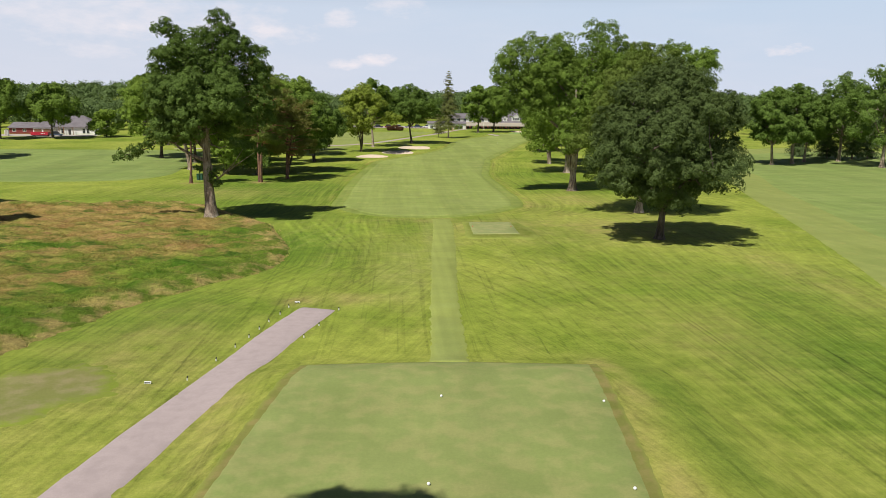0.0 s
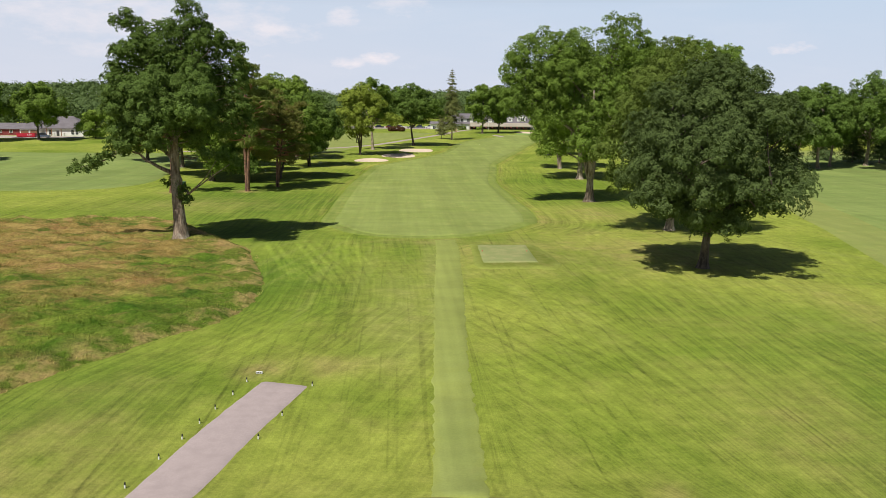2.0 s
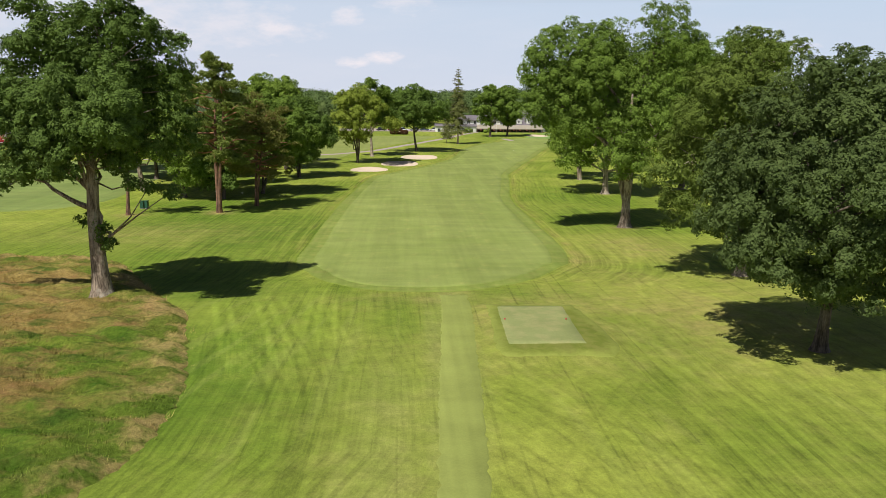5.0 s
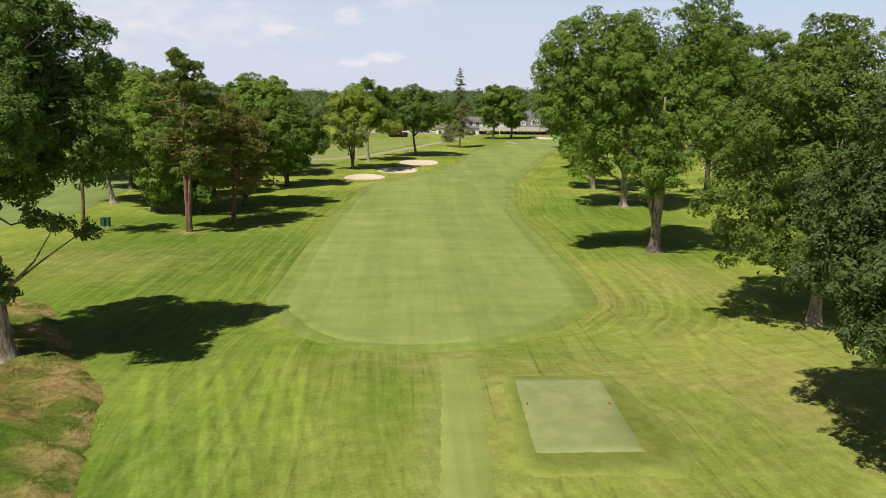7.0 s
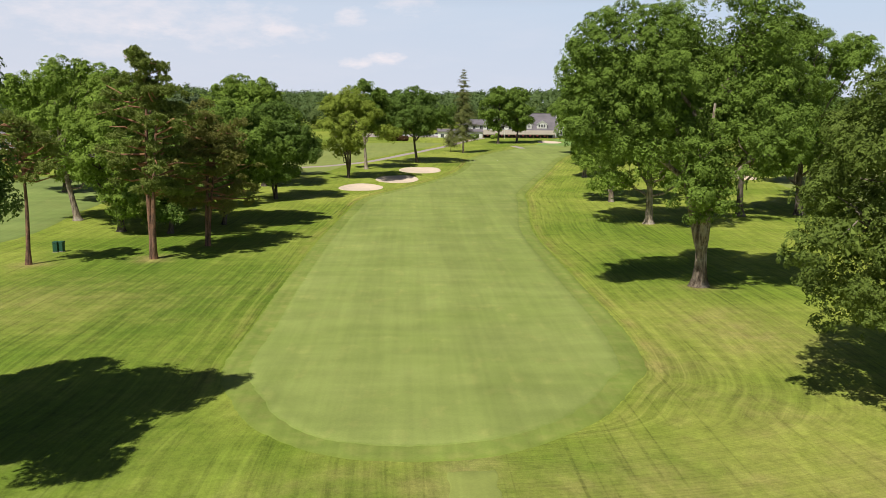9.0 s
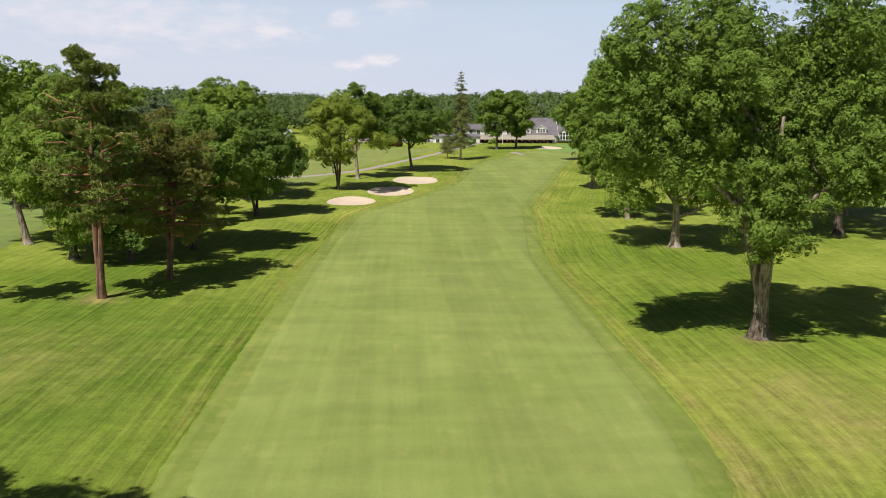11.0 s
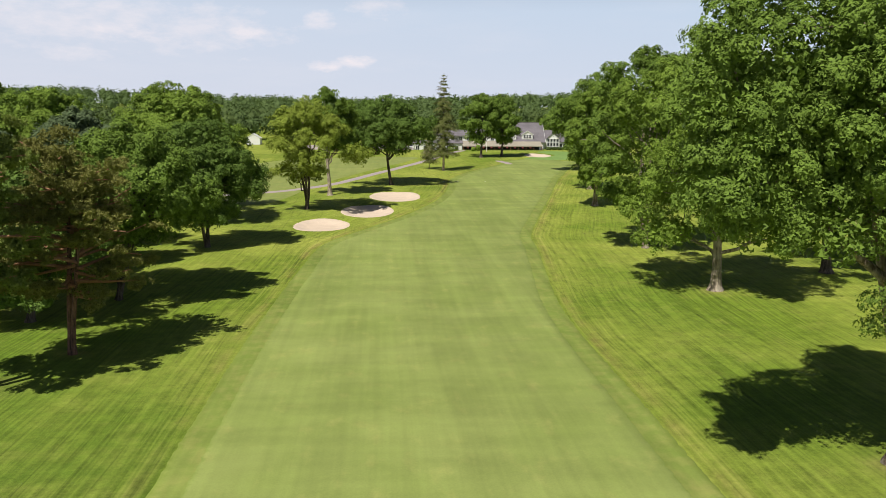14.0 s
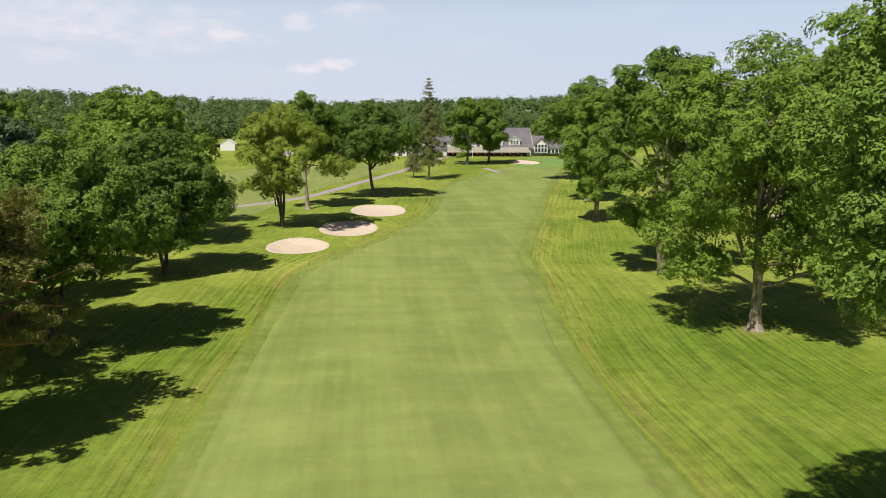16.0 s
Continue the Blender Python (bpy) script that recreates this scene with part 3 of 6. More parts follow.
def fairway_outline(spread):
    rows = [r for r in LANE if 105 < r[0] < 340]
    right = [(r[2] + spread, r[0]) for r in rows]
    left = [(r[1] - spread, r[0]) for r in rows][::-1]
    near = [(-6.1 - spread * .8, 103.7 - spread * .6), (-4.4 - spread * .5, 100.6 - spread * .8), (-2.0, 98.4 - spread), (1.4, 97.6 - spread), (5, 97.8 - spread),
            (8.3, 99.1 - spread), (11.8 + spread * .5, 102.2 - spread * .8), (14.6 + spread * .8, 107 - spread * .4)]
    return rounded(near + right + [(62 + spread, 345), (52, 352), (43 - spread, 345)] + left, 5)


def make_ground():
    xs, ys = spaced(-4000, -80, 90, 4000, 1.0), spaced(-1500, 0, 390, 4500, 1.0)
    X, Y = np.meshgrid(xs, ys)
    Z = land(X, Y)
    n, k = len(xs), len(ys)
    verts = np.stack((X, Y, Z), -1).reshape(-1, 3)
    base = (np.arange(k - 1)[:, None] * n + np.arange(n - 1)[None]).ravel()
    ob = mesh_object("ground", verts.tolist(), np.stack((base, base + 1, base + n + 1, base + n), 1).tolist(), ROUGH)
    left, right = lane_edges(Y)
    lane = np.maximum(X - right, left - X)
    # right of the walkway the streaks fan out towards the neighbouring fairway
    fanned = (X - 18) * np.exp(-np.where(X > 18, 0.015, 0.035) * (np.clip(Y, 10, 100) - 60))
    lane = np.where(X > 4, fanned + 30, lane)
    close = (np.abs(X) < 110) & (Y > 60) & (Y < 345)
    away = lane.copy()
    away[close] = -inside(X[close], Y[close], fairway_outline(0.0))
    weight = np.where(X > 4, smooth_step(88, 101, Y), smooth_step(98, 112, Y))
    lane = np.where(close, lane * (1 - weight) + away * weight, lane)
    worn = np.zeros_like(X)
    for wx, wy, rx, ry, much in WORN:
        worn = np.maximum(worn, much * np.exp(-((X - wx) / rx) ** 2 - ((Y - wy) / ry) ** 2))
    # lush grass, with some tree shade on the left put into the same mask
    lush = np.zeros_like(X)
    for wx, wy, rx, ry, much in LUSH_AND_SHADE:
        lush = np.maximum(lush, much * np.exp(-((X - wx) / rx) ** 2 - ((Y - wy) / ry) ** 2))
    # the walkway goes on as a pale trodden band to the fairway
    trodden = np.exp(-((X - 2.6 - 0.043 * (Y - 46)) / 1.5) ** 4) * smooth_step(55, 66, Y) * (1 - smooth_step(94, 99, Y))
    trodden = np.maximum(trodden, 0.7 * np.exp(-((X - 0.5) / 2.2) ** 2) * smooth_step(48, 56, Y) * (1 - smooth_step(70, 84, Y)))
    for name, values in (("lane", lane), ("worn", worn), ("lush", lush), ("trodden", trodden)):
        ob.data.attributes.new(name, "FLOAT", "POINT").data.foreach_set("value", values.ravel().astype(np.float32))
    return tagged(ob, "mown rough grass with mower streaks and dry patches", "ground", kind="structure")


def turf(name, outline, lift, mat, label, category, step=1.0, rim=0.4, uneven=0.04, relief=None):
    """A sheet that lies on the land within an outline."""
    from mathutils.geometry import delaunay_2d_cdt
    p = np.array(outline, float)
    gx, gy = np.meshgrid(np.arange(p[:, 0].min(), p[:, 0].max(), step), np.arange(p[:, 1].min(), p[:, 1].max(), step))
    gx, gy = gx.ravel(), gy.ravel()
    keep = inside(gx, gy, p) > step * 0.35
    # the rim is cut unevenly and sinks into the land; a second ring carries the sheet's full height
    steps = []
    for a, b in zip(p, np.roll(p, -1, axis=0)):
        k = max(1, int(np.hypot(*(b - a)) / rim))
        steps += [a + (b - a) * u / k for u in range(k)]
    p = np.array(steps)
    tangent = np.roll(p, -1, axis=0) - np.roll(p, 1, axis=0)
    across = np.column_stack((-tangent[:, 1], tangent[:, 0])) / (np.linalg.norm(tangent, axis=1, keepdims=True) + 1e-9)
    p = p + across * np.random.default_rng(len(p)).normal(0, uneven, (len(p), 1))
    keep &= inside(gx, gy, p) > 0.55 * step
    inner = p + across * 0.16
    if np.mean(inside(inner[:, 0], inner[:, 1], p) > 0) < 0.5:
        inner = p - across * 0.16
    inner = inner[inside(inner[:, 0], inner[:, 1], p) > 0.11]
    pts = [Vector(v) for v in p] + [Vector(v) for v in inner] + [Vector(v) for v in zip(gx[keep], gy[keep])]
    n = len(p)
    co, _, faces, *_ = delaunay_2d_cdt(pts, [(i, (i + 1) % n) for i in range(n)], [list(range(n))], 1, 1e-4)
    c = np.array([tuple(v) for v in co])
    rim_depth = inside(c[:, 0], c[:, 1], p)
    z = land(c[:, 0], c[:, 1]) + np.where(rim_depth < 0.02, -0.03, lift)
    if relief:
        z = z + relief(c[:, 0], c[:, 1]) * smooth_step(0.0, 1.2, rim_depth)
    ob = mesh_object(name, np.column_stack((c, z)).tolist(), [list(f) for f in faces], mat)
    ob.data.attributes.new("rim", "FLOAT", "POINT").data.foreach_set("value", rim_depth.astype(np.float32))
    return tagged(ob, label, category, kind="structure")


make_ground()
turf("fairway_collar", fairway_outline(1.7), 0.03, COLLAR, "darker green first cut round the fairway", "grass")
turf("fairway", fairway_outline(0.0), 0.06, FAIRWAY, "short pale green mown fairway with faint stripes", "fairway")
TEE_RIM = mown_grass("tee_collar_turf", (0.150, 0.165, 0.034), (0.195, 0.195, 0.050), (0.290, 0.225, 0.090), 0.02, 2.0, 0.5, 0.3, (0.205, 0.238, 0.045))
turf("tee_collar", [(-6.7, 10), (7.9, 9), (8.1, 20), (9.2, 30), (9.75, 36.3), (3.5, 37.15), (1.4, 37.25), (-5.0, 37.3), (-5.8, 30), (-6.5, 22.7)], 0.02, TEE_RIM, "narrow band of duller turf round the tee", "grass", uneven=0.03)
turf("tee_box", [(-6.3, 10), (7.4, 9), (7.6, 20), (8.7, 30), (9.25, 35.95), (3.5, 36.75), (1.4, 36.85), (-4.6, 36.9), (-5.4, 30), (-6.1, 22.7)], 0.05, TEE,
     "pale short-mown rectangular tee with worn spots", "tee", uneven=0.015)
turf("mown_walkway", [(1.4, 36.9), (3.5, 36.8), (4.2, 55), (5.4, 74), (6.2, 89), (6.2, 95), (3.9, 95), (3.8, 89), (3.0, 74), (2.2, 55)], 0.075, STRIP,
     "narrow mown walkway from the tee to the fairway", "walkway", uneven=0.05)
BANK = mown_grass("tee_bank_turf", (0.128, 0.162, 0.020), (0.172, 0.200, 0.034), (0.290, 0.265, 0.085), 0.02, 2.0, 0.3, 1.0, (0.232, 0.268, 0.052))
turf("tee_bank", [(7.3, 90.6), (13.9, 90.5), (14.6, 85), (14.7, 79.6), (13.7, 77.6), (7.2, 77.9), (6.8, 79.3), (7.1, 85)], 0.06, BANK, "low olive bank of longer grass round the forward tee", "grass", 0.8, uneven=0.08)
turf("forward_tee", [(7.93, 89.9), (13.05, 89.8), (12.57, 79.65), (7.53, 79.65)], 0.13, FORWARD, "small pale forward tee with worn turf", "tee", 0.8, uneven=0.015)
turf("green", rounded([(50, 352), (60, 350), (72, 358), (78, 375), (70, 388), (60, 384), (63, 366), (52, 358)]), 0.08, GREEN, "smooth bright putting green", "green")

# ---- trees ----


def tube(rows, sides=7):
    """A tapered limb through (x, y, z, radius) rows: vertices and faces."""
    rows = np.array(rows, float)
    p, r = rows[:, :3], rows[:, 3]
    way = np.gradient(p, axis=0)
    way /= np.linalg.norm(way, axis=1, keepdims=True) + 1e-9
    side = np.cross(way, np.array([0.31, 0.95, 0.05]))
    side /= np.linalg.norm(side, axis=1, keepdims=True) + 1e-9
    up = np.cross(way, side)
    a = np.arange(sides) * 2 * math.pi / sides
    ring = p[:, None] + r[:, None, None] * (np.cos(a)[None, :, None] * side[:, None] + np.sin(a)[None, :, None] * up[:, None])
    n = len(rows)
    faces = [(i * sides + j, i * sides + (j + 1) % sides, (i + 1) * sides + (j + 1) % sides, (i + 1) * sides + j) for i in range(n - 1) for j in range(sides)]
    faces.append(tuple((n - 1) * sides + j for j in range(sides)))
    return ring.reshape(-1, 3), faces


def join(pieces):
    verts, faces, base = [], [], 0
    for v, f in pieces:
        verts.append(v)
        faces += [tuple(i + base for i in q) for q in f]
        base += len(v)
    return np.concatenate(verts), faces


def leaf_mesh(name, centre, facing, size, mat, rng, slim=0.55, droop=0.0, loose=0.30):
    """Many small leaves, each a pointed blade about its facing; size is one number or one a leaf."""
    n = len(centre)
    normal = facing / (np.linalg.norm(facing, axis=1, keepdims=True) + 1e-9) + rng.normal(0, loose, (n, 3))
    normal /= np.linalg.norm(normal, axis=1, keepdims=True) + 1e-9
    length = np.cross(normal, rng.normal(0, 1, (n, 3)))
    length[:, 2] -= droop
    length /= np.linalg.norm(length, axis=1, keepdims=True) + 1e-9
    width = np.cross(normal, length)
    s = (size * rng.uniform(0.6, 1.4, n))[:, None]
    v = np.empty((n, 3, 3))
    v[:, 0] = centre - length * s * 0.5 - width * s * slim * 0.35
    v[:, 1] = centre - length * s * 0.3 + width * s * slim * 0.6
    v[:, 2] = centre + length * s * 0.6
    me = bpy.data.meshes.new(name)
    me.vertices.add(3 * n)
    me.vertices.foreach_set("co", v.ravel())
    me.loops.add(3 * n)
    me.loops.foreach_set("vertex_index", np.arange(3 * n, dtype=np.int32))
    me.polygons.add(n)
    me.polygons.foreach_set("loop_start", np.arange(n, dtype=np.int32) * 3)
    me.update(calc_edges=True)
    me.materials.append(mat)
    return me


def sprays(pts, rad, main, count, leaf, heart, rng, per=22):
    """Leaves in flat sprays on the skin of a crown's clumps, and larger ones in the shaded depth: centres, facings, sizes."""
    n = max(8, int(count * 0.84 / per))
    share = rad ** 2 * np.where(main, 0.12, 1.0)
    which = rng.choice(len(pts), 2 * n, p=share / share.sum())
    d = rng.normal(0, 1, (2 * n, 3)) + (0, 0, 0.35)
    d /= np.linalg.norm(d, axis=1, keepdims=True)
    hub = pts[which] + d * (rad[which] * rng.uniform(0.60, 1.10, 2 * n))[:, None] * (1, 1, 0.85)
    buried = np.full(2 * n, 9.0)
    for p, r in zip(pts[main], rad[main]):
        buried = np.minimum(buried, np.linalg.norm(hub - p, axis=1) / r)
    chosen = np.argsort(buried < rng.uniform(0.55, 0.85, 2 * n), kind="stable")[:n]
    which, d, hub = which[chosen], d[chosen], hub[chosen]
    out = hub - heart
    out /= np.linalg.norm(out, axis=1, keepdims=True) + 1e-9
    face = d * 0.9 + out * 0.35 + (0, 0, 0.45) + rng.normal(0, 0.22, (n, 3))
    face /= np.linalg.norm(face, axis=1, keepdims=True) + 1e-9
    side = np.cross(face, rng.normal(0, 1, (n, 3)))
    side /= np.linalg.norm(side, axis=1, keepdims=True) + 1e-9
    fore = np.cross(face, side)
    reach = leaf * rng.uniform(1.1, 2.6, n)
    k = np.repeat(np.arange(n), per)
    a, q = rng.uniform(0, 2 * math.pi, n * per), rng.uniform(0, 1, n * per) ** 0.6
    spot = hub[k] + (side[k] * (np.cos(a) * q * 1.25)[:, None] + fore[k] * (np.sin(a) * q * 0.85)[:, None]) * reach[k][:, None]
    spot += face[k] * (rng.normal(0, 0.13, n * per) - 0.35 * q * q)[:, None] * reach[k][:, None]
    tilt = face[k] + (side[k] * (np.cos(a) * q)[:, None] + fore[k] * (np.sin(a) * q)[:, None]) * 0.5
    # the shaded depth of the main clumps
    m = int(count * 0.16)
    core, wide = pts[main], rad[main]
    inner = rng.choice(len(core), m, p=wide ** 2 / (wide ** 2).sum())
    e = rng.normal(0, 1, (m, 3))
    e /= np.linalg.norm(e, axis=1, keepdims=True)
    deep = core[inner] + e * (wide[inner] * 0.66 * rng.uniform(0, 1, m) ** 0.5)[:, None] * (1, 1, 0.85)
    return (np.concatenate((spot, deep)), np.concatenate((tilt, rng.normal(0, 1, (m, 3)))),
            np.concatenate((np.full(n * per, leaf), np.full(m, leaf * 2.0))))


def profile(kind, u):
    if kind == "round":
        return np.sin(math.pi * np.clip(u * 0.93 + 0.05, 0, 1) ** 0.80) ** 0.62
    if kind == "oak":
        return np.sin(math.pi * np.clip(u * 0.94 + 0.04, 0, 1) ** 0.95) ** 0.48
    if kind == "vase":
        return np.sin(math.pi * np.clip(u * 0.9 + 0.08, 0, 1) ** 1.15) ** 0.7
    if kind == "cone":
        return (1 - u) ** 0.85 * 0.97 + 0.03
    return np.ones_like(u)


def broad_tree(name, x, y, height, width, bole, shape, leaf_mat, bark_mat, label, seed, count=16000, leaf=0.42, lobes=34, lean=0.0, thick=None, stems=1, clump=0.15, off=(0, 0), ragged=0.25, extra=(), fork_at=0.0, tops=(0.84, 1.0), masses=None):
    """A broadleaf: flared trunk, limbs that reach the lobes of the crown, and a crown of many small leaves."""
    rng = np.random.default_rng(seed)
    thing = new(name)
    thing.location = (x, y, float(land(x, y)) - 0.05)
    r0 = thick or 0.018 * height
    crown_low, crown_high = bole, height
    # crown: large lobes, and smaller ones on the skin of each
    angle_wave = rng.uniform(0, 2 * math.pi, 4)
    pts, rad = [], []
    tries = 0
    # an oak's crown is several rising masses with clefts between them
    given = masses is not None
    masses = list(masses) if given else [(0.0, 0.0, 1.0, 0.30)]
    for k in range(0 if given else 5):
        a = 2 * math.pi * (k + rng.uniform(-0.25, 0.25)) / 5 + angle_wave[2]
        masses.append((0.29 * width * math.cos(a), 0.29 * width * math.sin(a), rng.uniform(*tops), rng.uniform(0.22, 0.28)))
    while len(pts) < lobes and tries < 5000:
        tries += 1
        u, a = rng.uniform(0.0, 1.0), rng.uniform(0, 2 * math.pi)
        if tries < 60:
            u = 1 - 0.14 * rng.uniform(0, 1)
        env = float(profile(shape, np.array(u))) * width / 2
        env *= 1 + ragged * (0.6 * math.sin(2 * a + angle_wave[0] + 3 * u) + 0.4 * math.sin(3 * a + angle_wave[1] - 5 * u))
        env *= rng.uniform(0.78, 1.12)
        q = rng.uniform(0.2, 1.0) ** 0.45
        cr = clump * width * rng.uniform(0.7, 1.3)
        rr = max(env - cr * 0.75, 0) * q
        c = np.array([off[0] * u + rr * math.cos(a), off[1] * u + rr * math.sin(a), crown_low + cr * 0.6 + u * (crown_high - crown_low - cr * 1.5)])
        if shape == "oak":
            mx, my, mt, mr, *rest = masses[rng.integers(len(masses))]
            cr *= 0.85
            rr = max(math.sin(math.pi * (0.12 + 0.83 * u)) ** 0.5 * mr * width - cr * 0.6, 0) * q
            low = (rest[0] if rest else crown_low) + rng.uniform(0, 0.12) * height
            c = np.array([off[0] * u + mx + rr * math.cos(a), off[1] * u + my + rr * math.sin(a), low + cr * 0.5 + u * (crown_high * mt - low - cr * 1.3)])
        if all(np.linalg.norm((c - o) * (1, 1, 1.2)) > 0.44 * (cr + s) for o, s in zip(pts, rad)):
            pts.append(c)
            rad.append(cr)
    for ex, ey, ez, er in extra:
        pts.append(np.array([ex, ey, ez]))
        rad.append(er)
    big = len(pts)
    heart = np.array([0, 0, (crown_low + crown_high) * 0.45])
    for i in range(big):
        for k in range(13):
            way = rng.normal(0, 1, 3) + 0.9 * (pts[i] - heart) / (np.linalg.norm(pts[i] - heart) + 1e-6)
            way /= np.linalg.norm(way) + 1e-6
            if way[2] < -0.5:
                continue
            pts.append(pts[i] + way * rad[i] * rng.uniform(0.55, 1.12) * (1, 1, 0.8))
            rad.append(rad[i] * rng.uniform(0.22, 0.42))
    pts, rad = np.array(pts), np.array(rad)
    # trunk and limbs
    wood = []
    fork = bole * 0.75 + 0.04 * height
    top = height * (0.72 if stems == 1 else 0.60)
    for s in range(stems):
        sa = 2 * math.pi * s / max(stems, 1) + 0.6
        spread = 0.0 if stems == 1 else (0.06 + 0.2 * fork_at) * height
        k = 1.0 if stems == 1 else 0.72
        rows = []
        for u in (0, 0.02, 0.05, 0.12, 0.2, 0.28, 0.4, 0.6, 0.8, 1.0):
            z = u * top
            flare = 1 + 0.85 * math.exp(-z / (0.25 + 0.6 * r0))
            bend = lean * z + 0.25 * math.sin(u * 5 + seed)
            rows.append((bend + spread * max(u - fork_at, 0) ** 0.8 * math.cos(sa) + off[0] * u * 0.6, 0.2 * math.sin(u * 4 + seed * 2) + spread * max(u - fork_at, 0) ** 0.8 * math.sin(sa) + off[1] * u * 0.6, z,
                         k * r0 * flare * (1 - 0.88 * u) + 0.03))
        wood.append(tube(rows, 10))
    order = np.argsort(pts[:big, 2])
    mains = []
    n_main = min(big, 12)
    for i in order[np.linspace(0, len(order) - 1, n_main).astype(int)]:
        c = pts[i]
        z0 = min(max(fork, c[2] * rng.uniform(0.45, 0.68)), top * 0.95)
        start = np.array([lean * z0 + off[0] * 0.6 * z0 / top, off[1] * 0.6 * z0 / top, z0])
        mid = start * 0.45 + c * 0.55 + np.array([0, 0, 0.10 * np.linalg.norm(c - start) * rng.uniform(-0.6, 1)])
        thick_limb = r0 * 0.42 * (1 - 0.6 * z0 / height)
        us = np.linspace(0, 1, 7)
        line = np.array([(1 - u) ** 2 * start + 2 * u * (1 - u) * mid + u * u * c for u in us])
        line[1:-1] += rng.normal(0, 0.012 * width, (5, 3))
        wood.append(tube(np.column_stack((line, thick_limb * (1 - 0.85 * us) + 0.02)), 6))
        mains.append(line)
    spots = np.concatenate([m[2:] for m in mains])
    for c in pts[:big]:
        near = spots[np.argmin(np.linalg.norm(spots - c, axis=1) + np.maximum(spots[:, 2] - c[2], 0))]
        if np.linalg.norm(near - c) < 0.3:
            continue
        mid = (near + c) / 2 + rng.normal(0, 0.02 * width, 3)
        wood.append(tube([(*near, 0.09), (*mid, 0.06), (*c, 0.025)], 4))
    v, f = join(wood)
    mesh_object("trunk", v.tolist(), f, bark_mat, thing)
    main = np.arange(len(rad)) < big
    centre, facing, sizes = sprays(pts, rad, main, count, leaf, np.array([off[0] * 0.5, off[1] * 0.5, crown_low + 0.4 * (crown_high - crown_low)]), rng)
    me = leaf_mesh("crown", centre, facing, sizes, leaf_mat, rng, 0.66)
    crown = new("crown", me)
    crown.parent = thing
    return tagged(thing, label, "tree")


def pine_tree(name, x, y, height, width, label, seed, count=9000, start=0.42, stems=1, lean=0.0, leaf_mat=None, needle=0.34):
    """A pine: bare reddish trunk, crooked limbs, tufts of needles in flat pads."""
    rng = np.random.default_rng(seed)
    thing = new(name)
    thing.location = (x, y, float(land(x, y)) - 0.05)
    wood, limbs, pads, rads = [], [], [], []
    r0 = 0.0118 * height + 0.05
    for s in range(stems):
        sa = 3.0 + s * 2.6
        tall = height * (1 if s == 0 else 0.86)
        rows = []
        for u in np.linspace(0, 1, 10):
            spread = (0 if s == 0 else 1) * 0.085 * height * u ** 0.7
            rows.append((lean * u * height + spread * math.cos(sa) + 0.22 * math.sin(4 * u + seed), spread * math.sin(sa) + 0.2 * math.sin(5 * u + seed * 1.3), u * tall * 0.97,
                         r0 * (0.8 if s else 1) * (1 + 0.5 * math.exp(-u * 40)) * (1 - 0.85 * u) + 0.03))
        wood.append(tube(rows, 9))
        rows = np.array(rows)
        for k in range(int(54 / stems) + 4):
            u = start + (1 - start) * ((k + rng.uniform(0, 1)) / (int(54 / stems) + 4))
            base = np.array([np.interp(u, np.linspace(0, 1, 10), rows[:, j]) for j in range(3)])
            a = rng.uniform(0, 2 * math.pi)
            rel = (u - start) / (1 - start)
            reach = width / 2 * (0.62 + 0.55 * math.sin(math.pi * min(1, rel * 0.85 + 0.18))) * rng.uniform(0.5, 1.05)
            tip = base + np.array([reach * math.cos(a), reach * math.sin(a), reach * rng.uniform(-0.15, 0.45) * (0.4 + rel)])
            knee = (base + tip) / 2 + rng.normal(0, 0.09 * reach, 3)
            limbs.append(tube([(*base, 0.16 * (1.2 - rel)), (*knee, 0.10), (*tip, 0.03)], 5))
            for q in (0.6, 0.8, 1.0):
                if rng.uniform() < 0.80:
                    pads.append(base * (1 - q) + tip * q + rng.normal(0, 0.05 * width, 3) + (0, 0, 0.15))
                    rads.append(width * rng.uniform(0.065, 0.115))
        for u in (0.86, 0.9, 0.94, 0.97, 1.0):
            pads.append(np.array([np.interp(u, np.linspace(0, 1, 10), rows[:, j]) for j in range(3)]) + rng.normal(0, 0.05 * width, 3))
            rads.append(width * rng.uniform(0.11, 0.16))
    v, f = join(wood)
    mesh_object("trunk", v.tolist(), f, BARK_PINE, thing)
    v, f = join(limbs)
    mesh_object("branchwork", v.tolist(), f, LIMB_PINE, thing)
    pads, rads = np.array(pads), np.array(rads)
    # tufts of needles that point up and outwards from each pad
    per = 14
    n = count // per
    which = rng.choice(len(pads), n, p=rads ** 2 / (rads ** 2).sum())
    d = rng.normal(0, 1, (n, 3)) + (0, 0, 0.2)
    d /= np.linalg.norm(d, axis=1, keepdims=True)
    hub = pads[which] + d * (rads[which] * rng.uniform(0.1, 1.15, n) ** 0.6)[:, None] * (1, 1, 0.45)
    k = np.repeat(np.arange(n), per)
    way = rng.normal(0, 1, (n * per, 3)) + (0, 0, 0.7)
    way /= np.linalg.norm(way, axis=1, keepdims=True)
    me = leaf_mesh("crown", hub[k] + way * needle * 0.45, np.cross(way, rng.normal(0, 1, (n * per, 3))) + (0, 0, 0.5), needle, leaf_mat or LEAF_PINE, rng, 0.30)
    crown = new("crown", me)
    crown.parent = thing
    return tagged(thing, label, "tree")


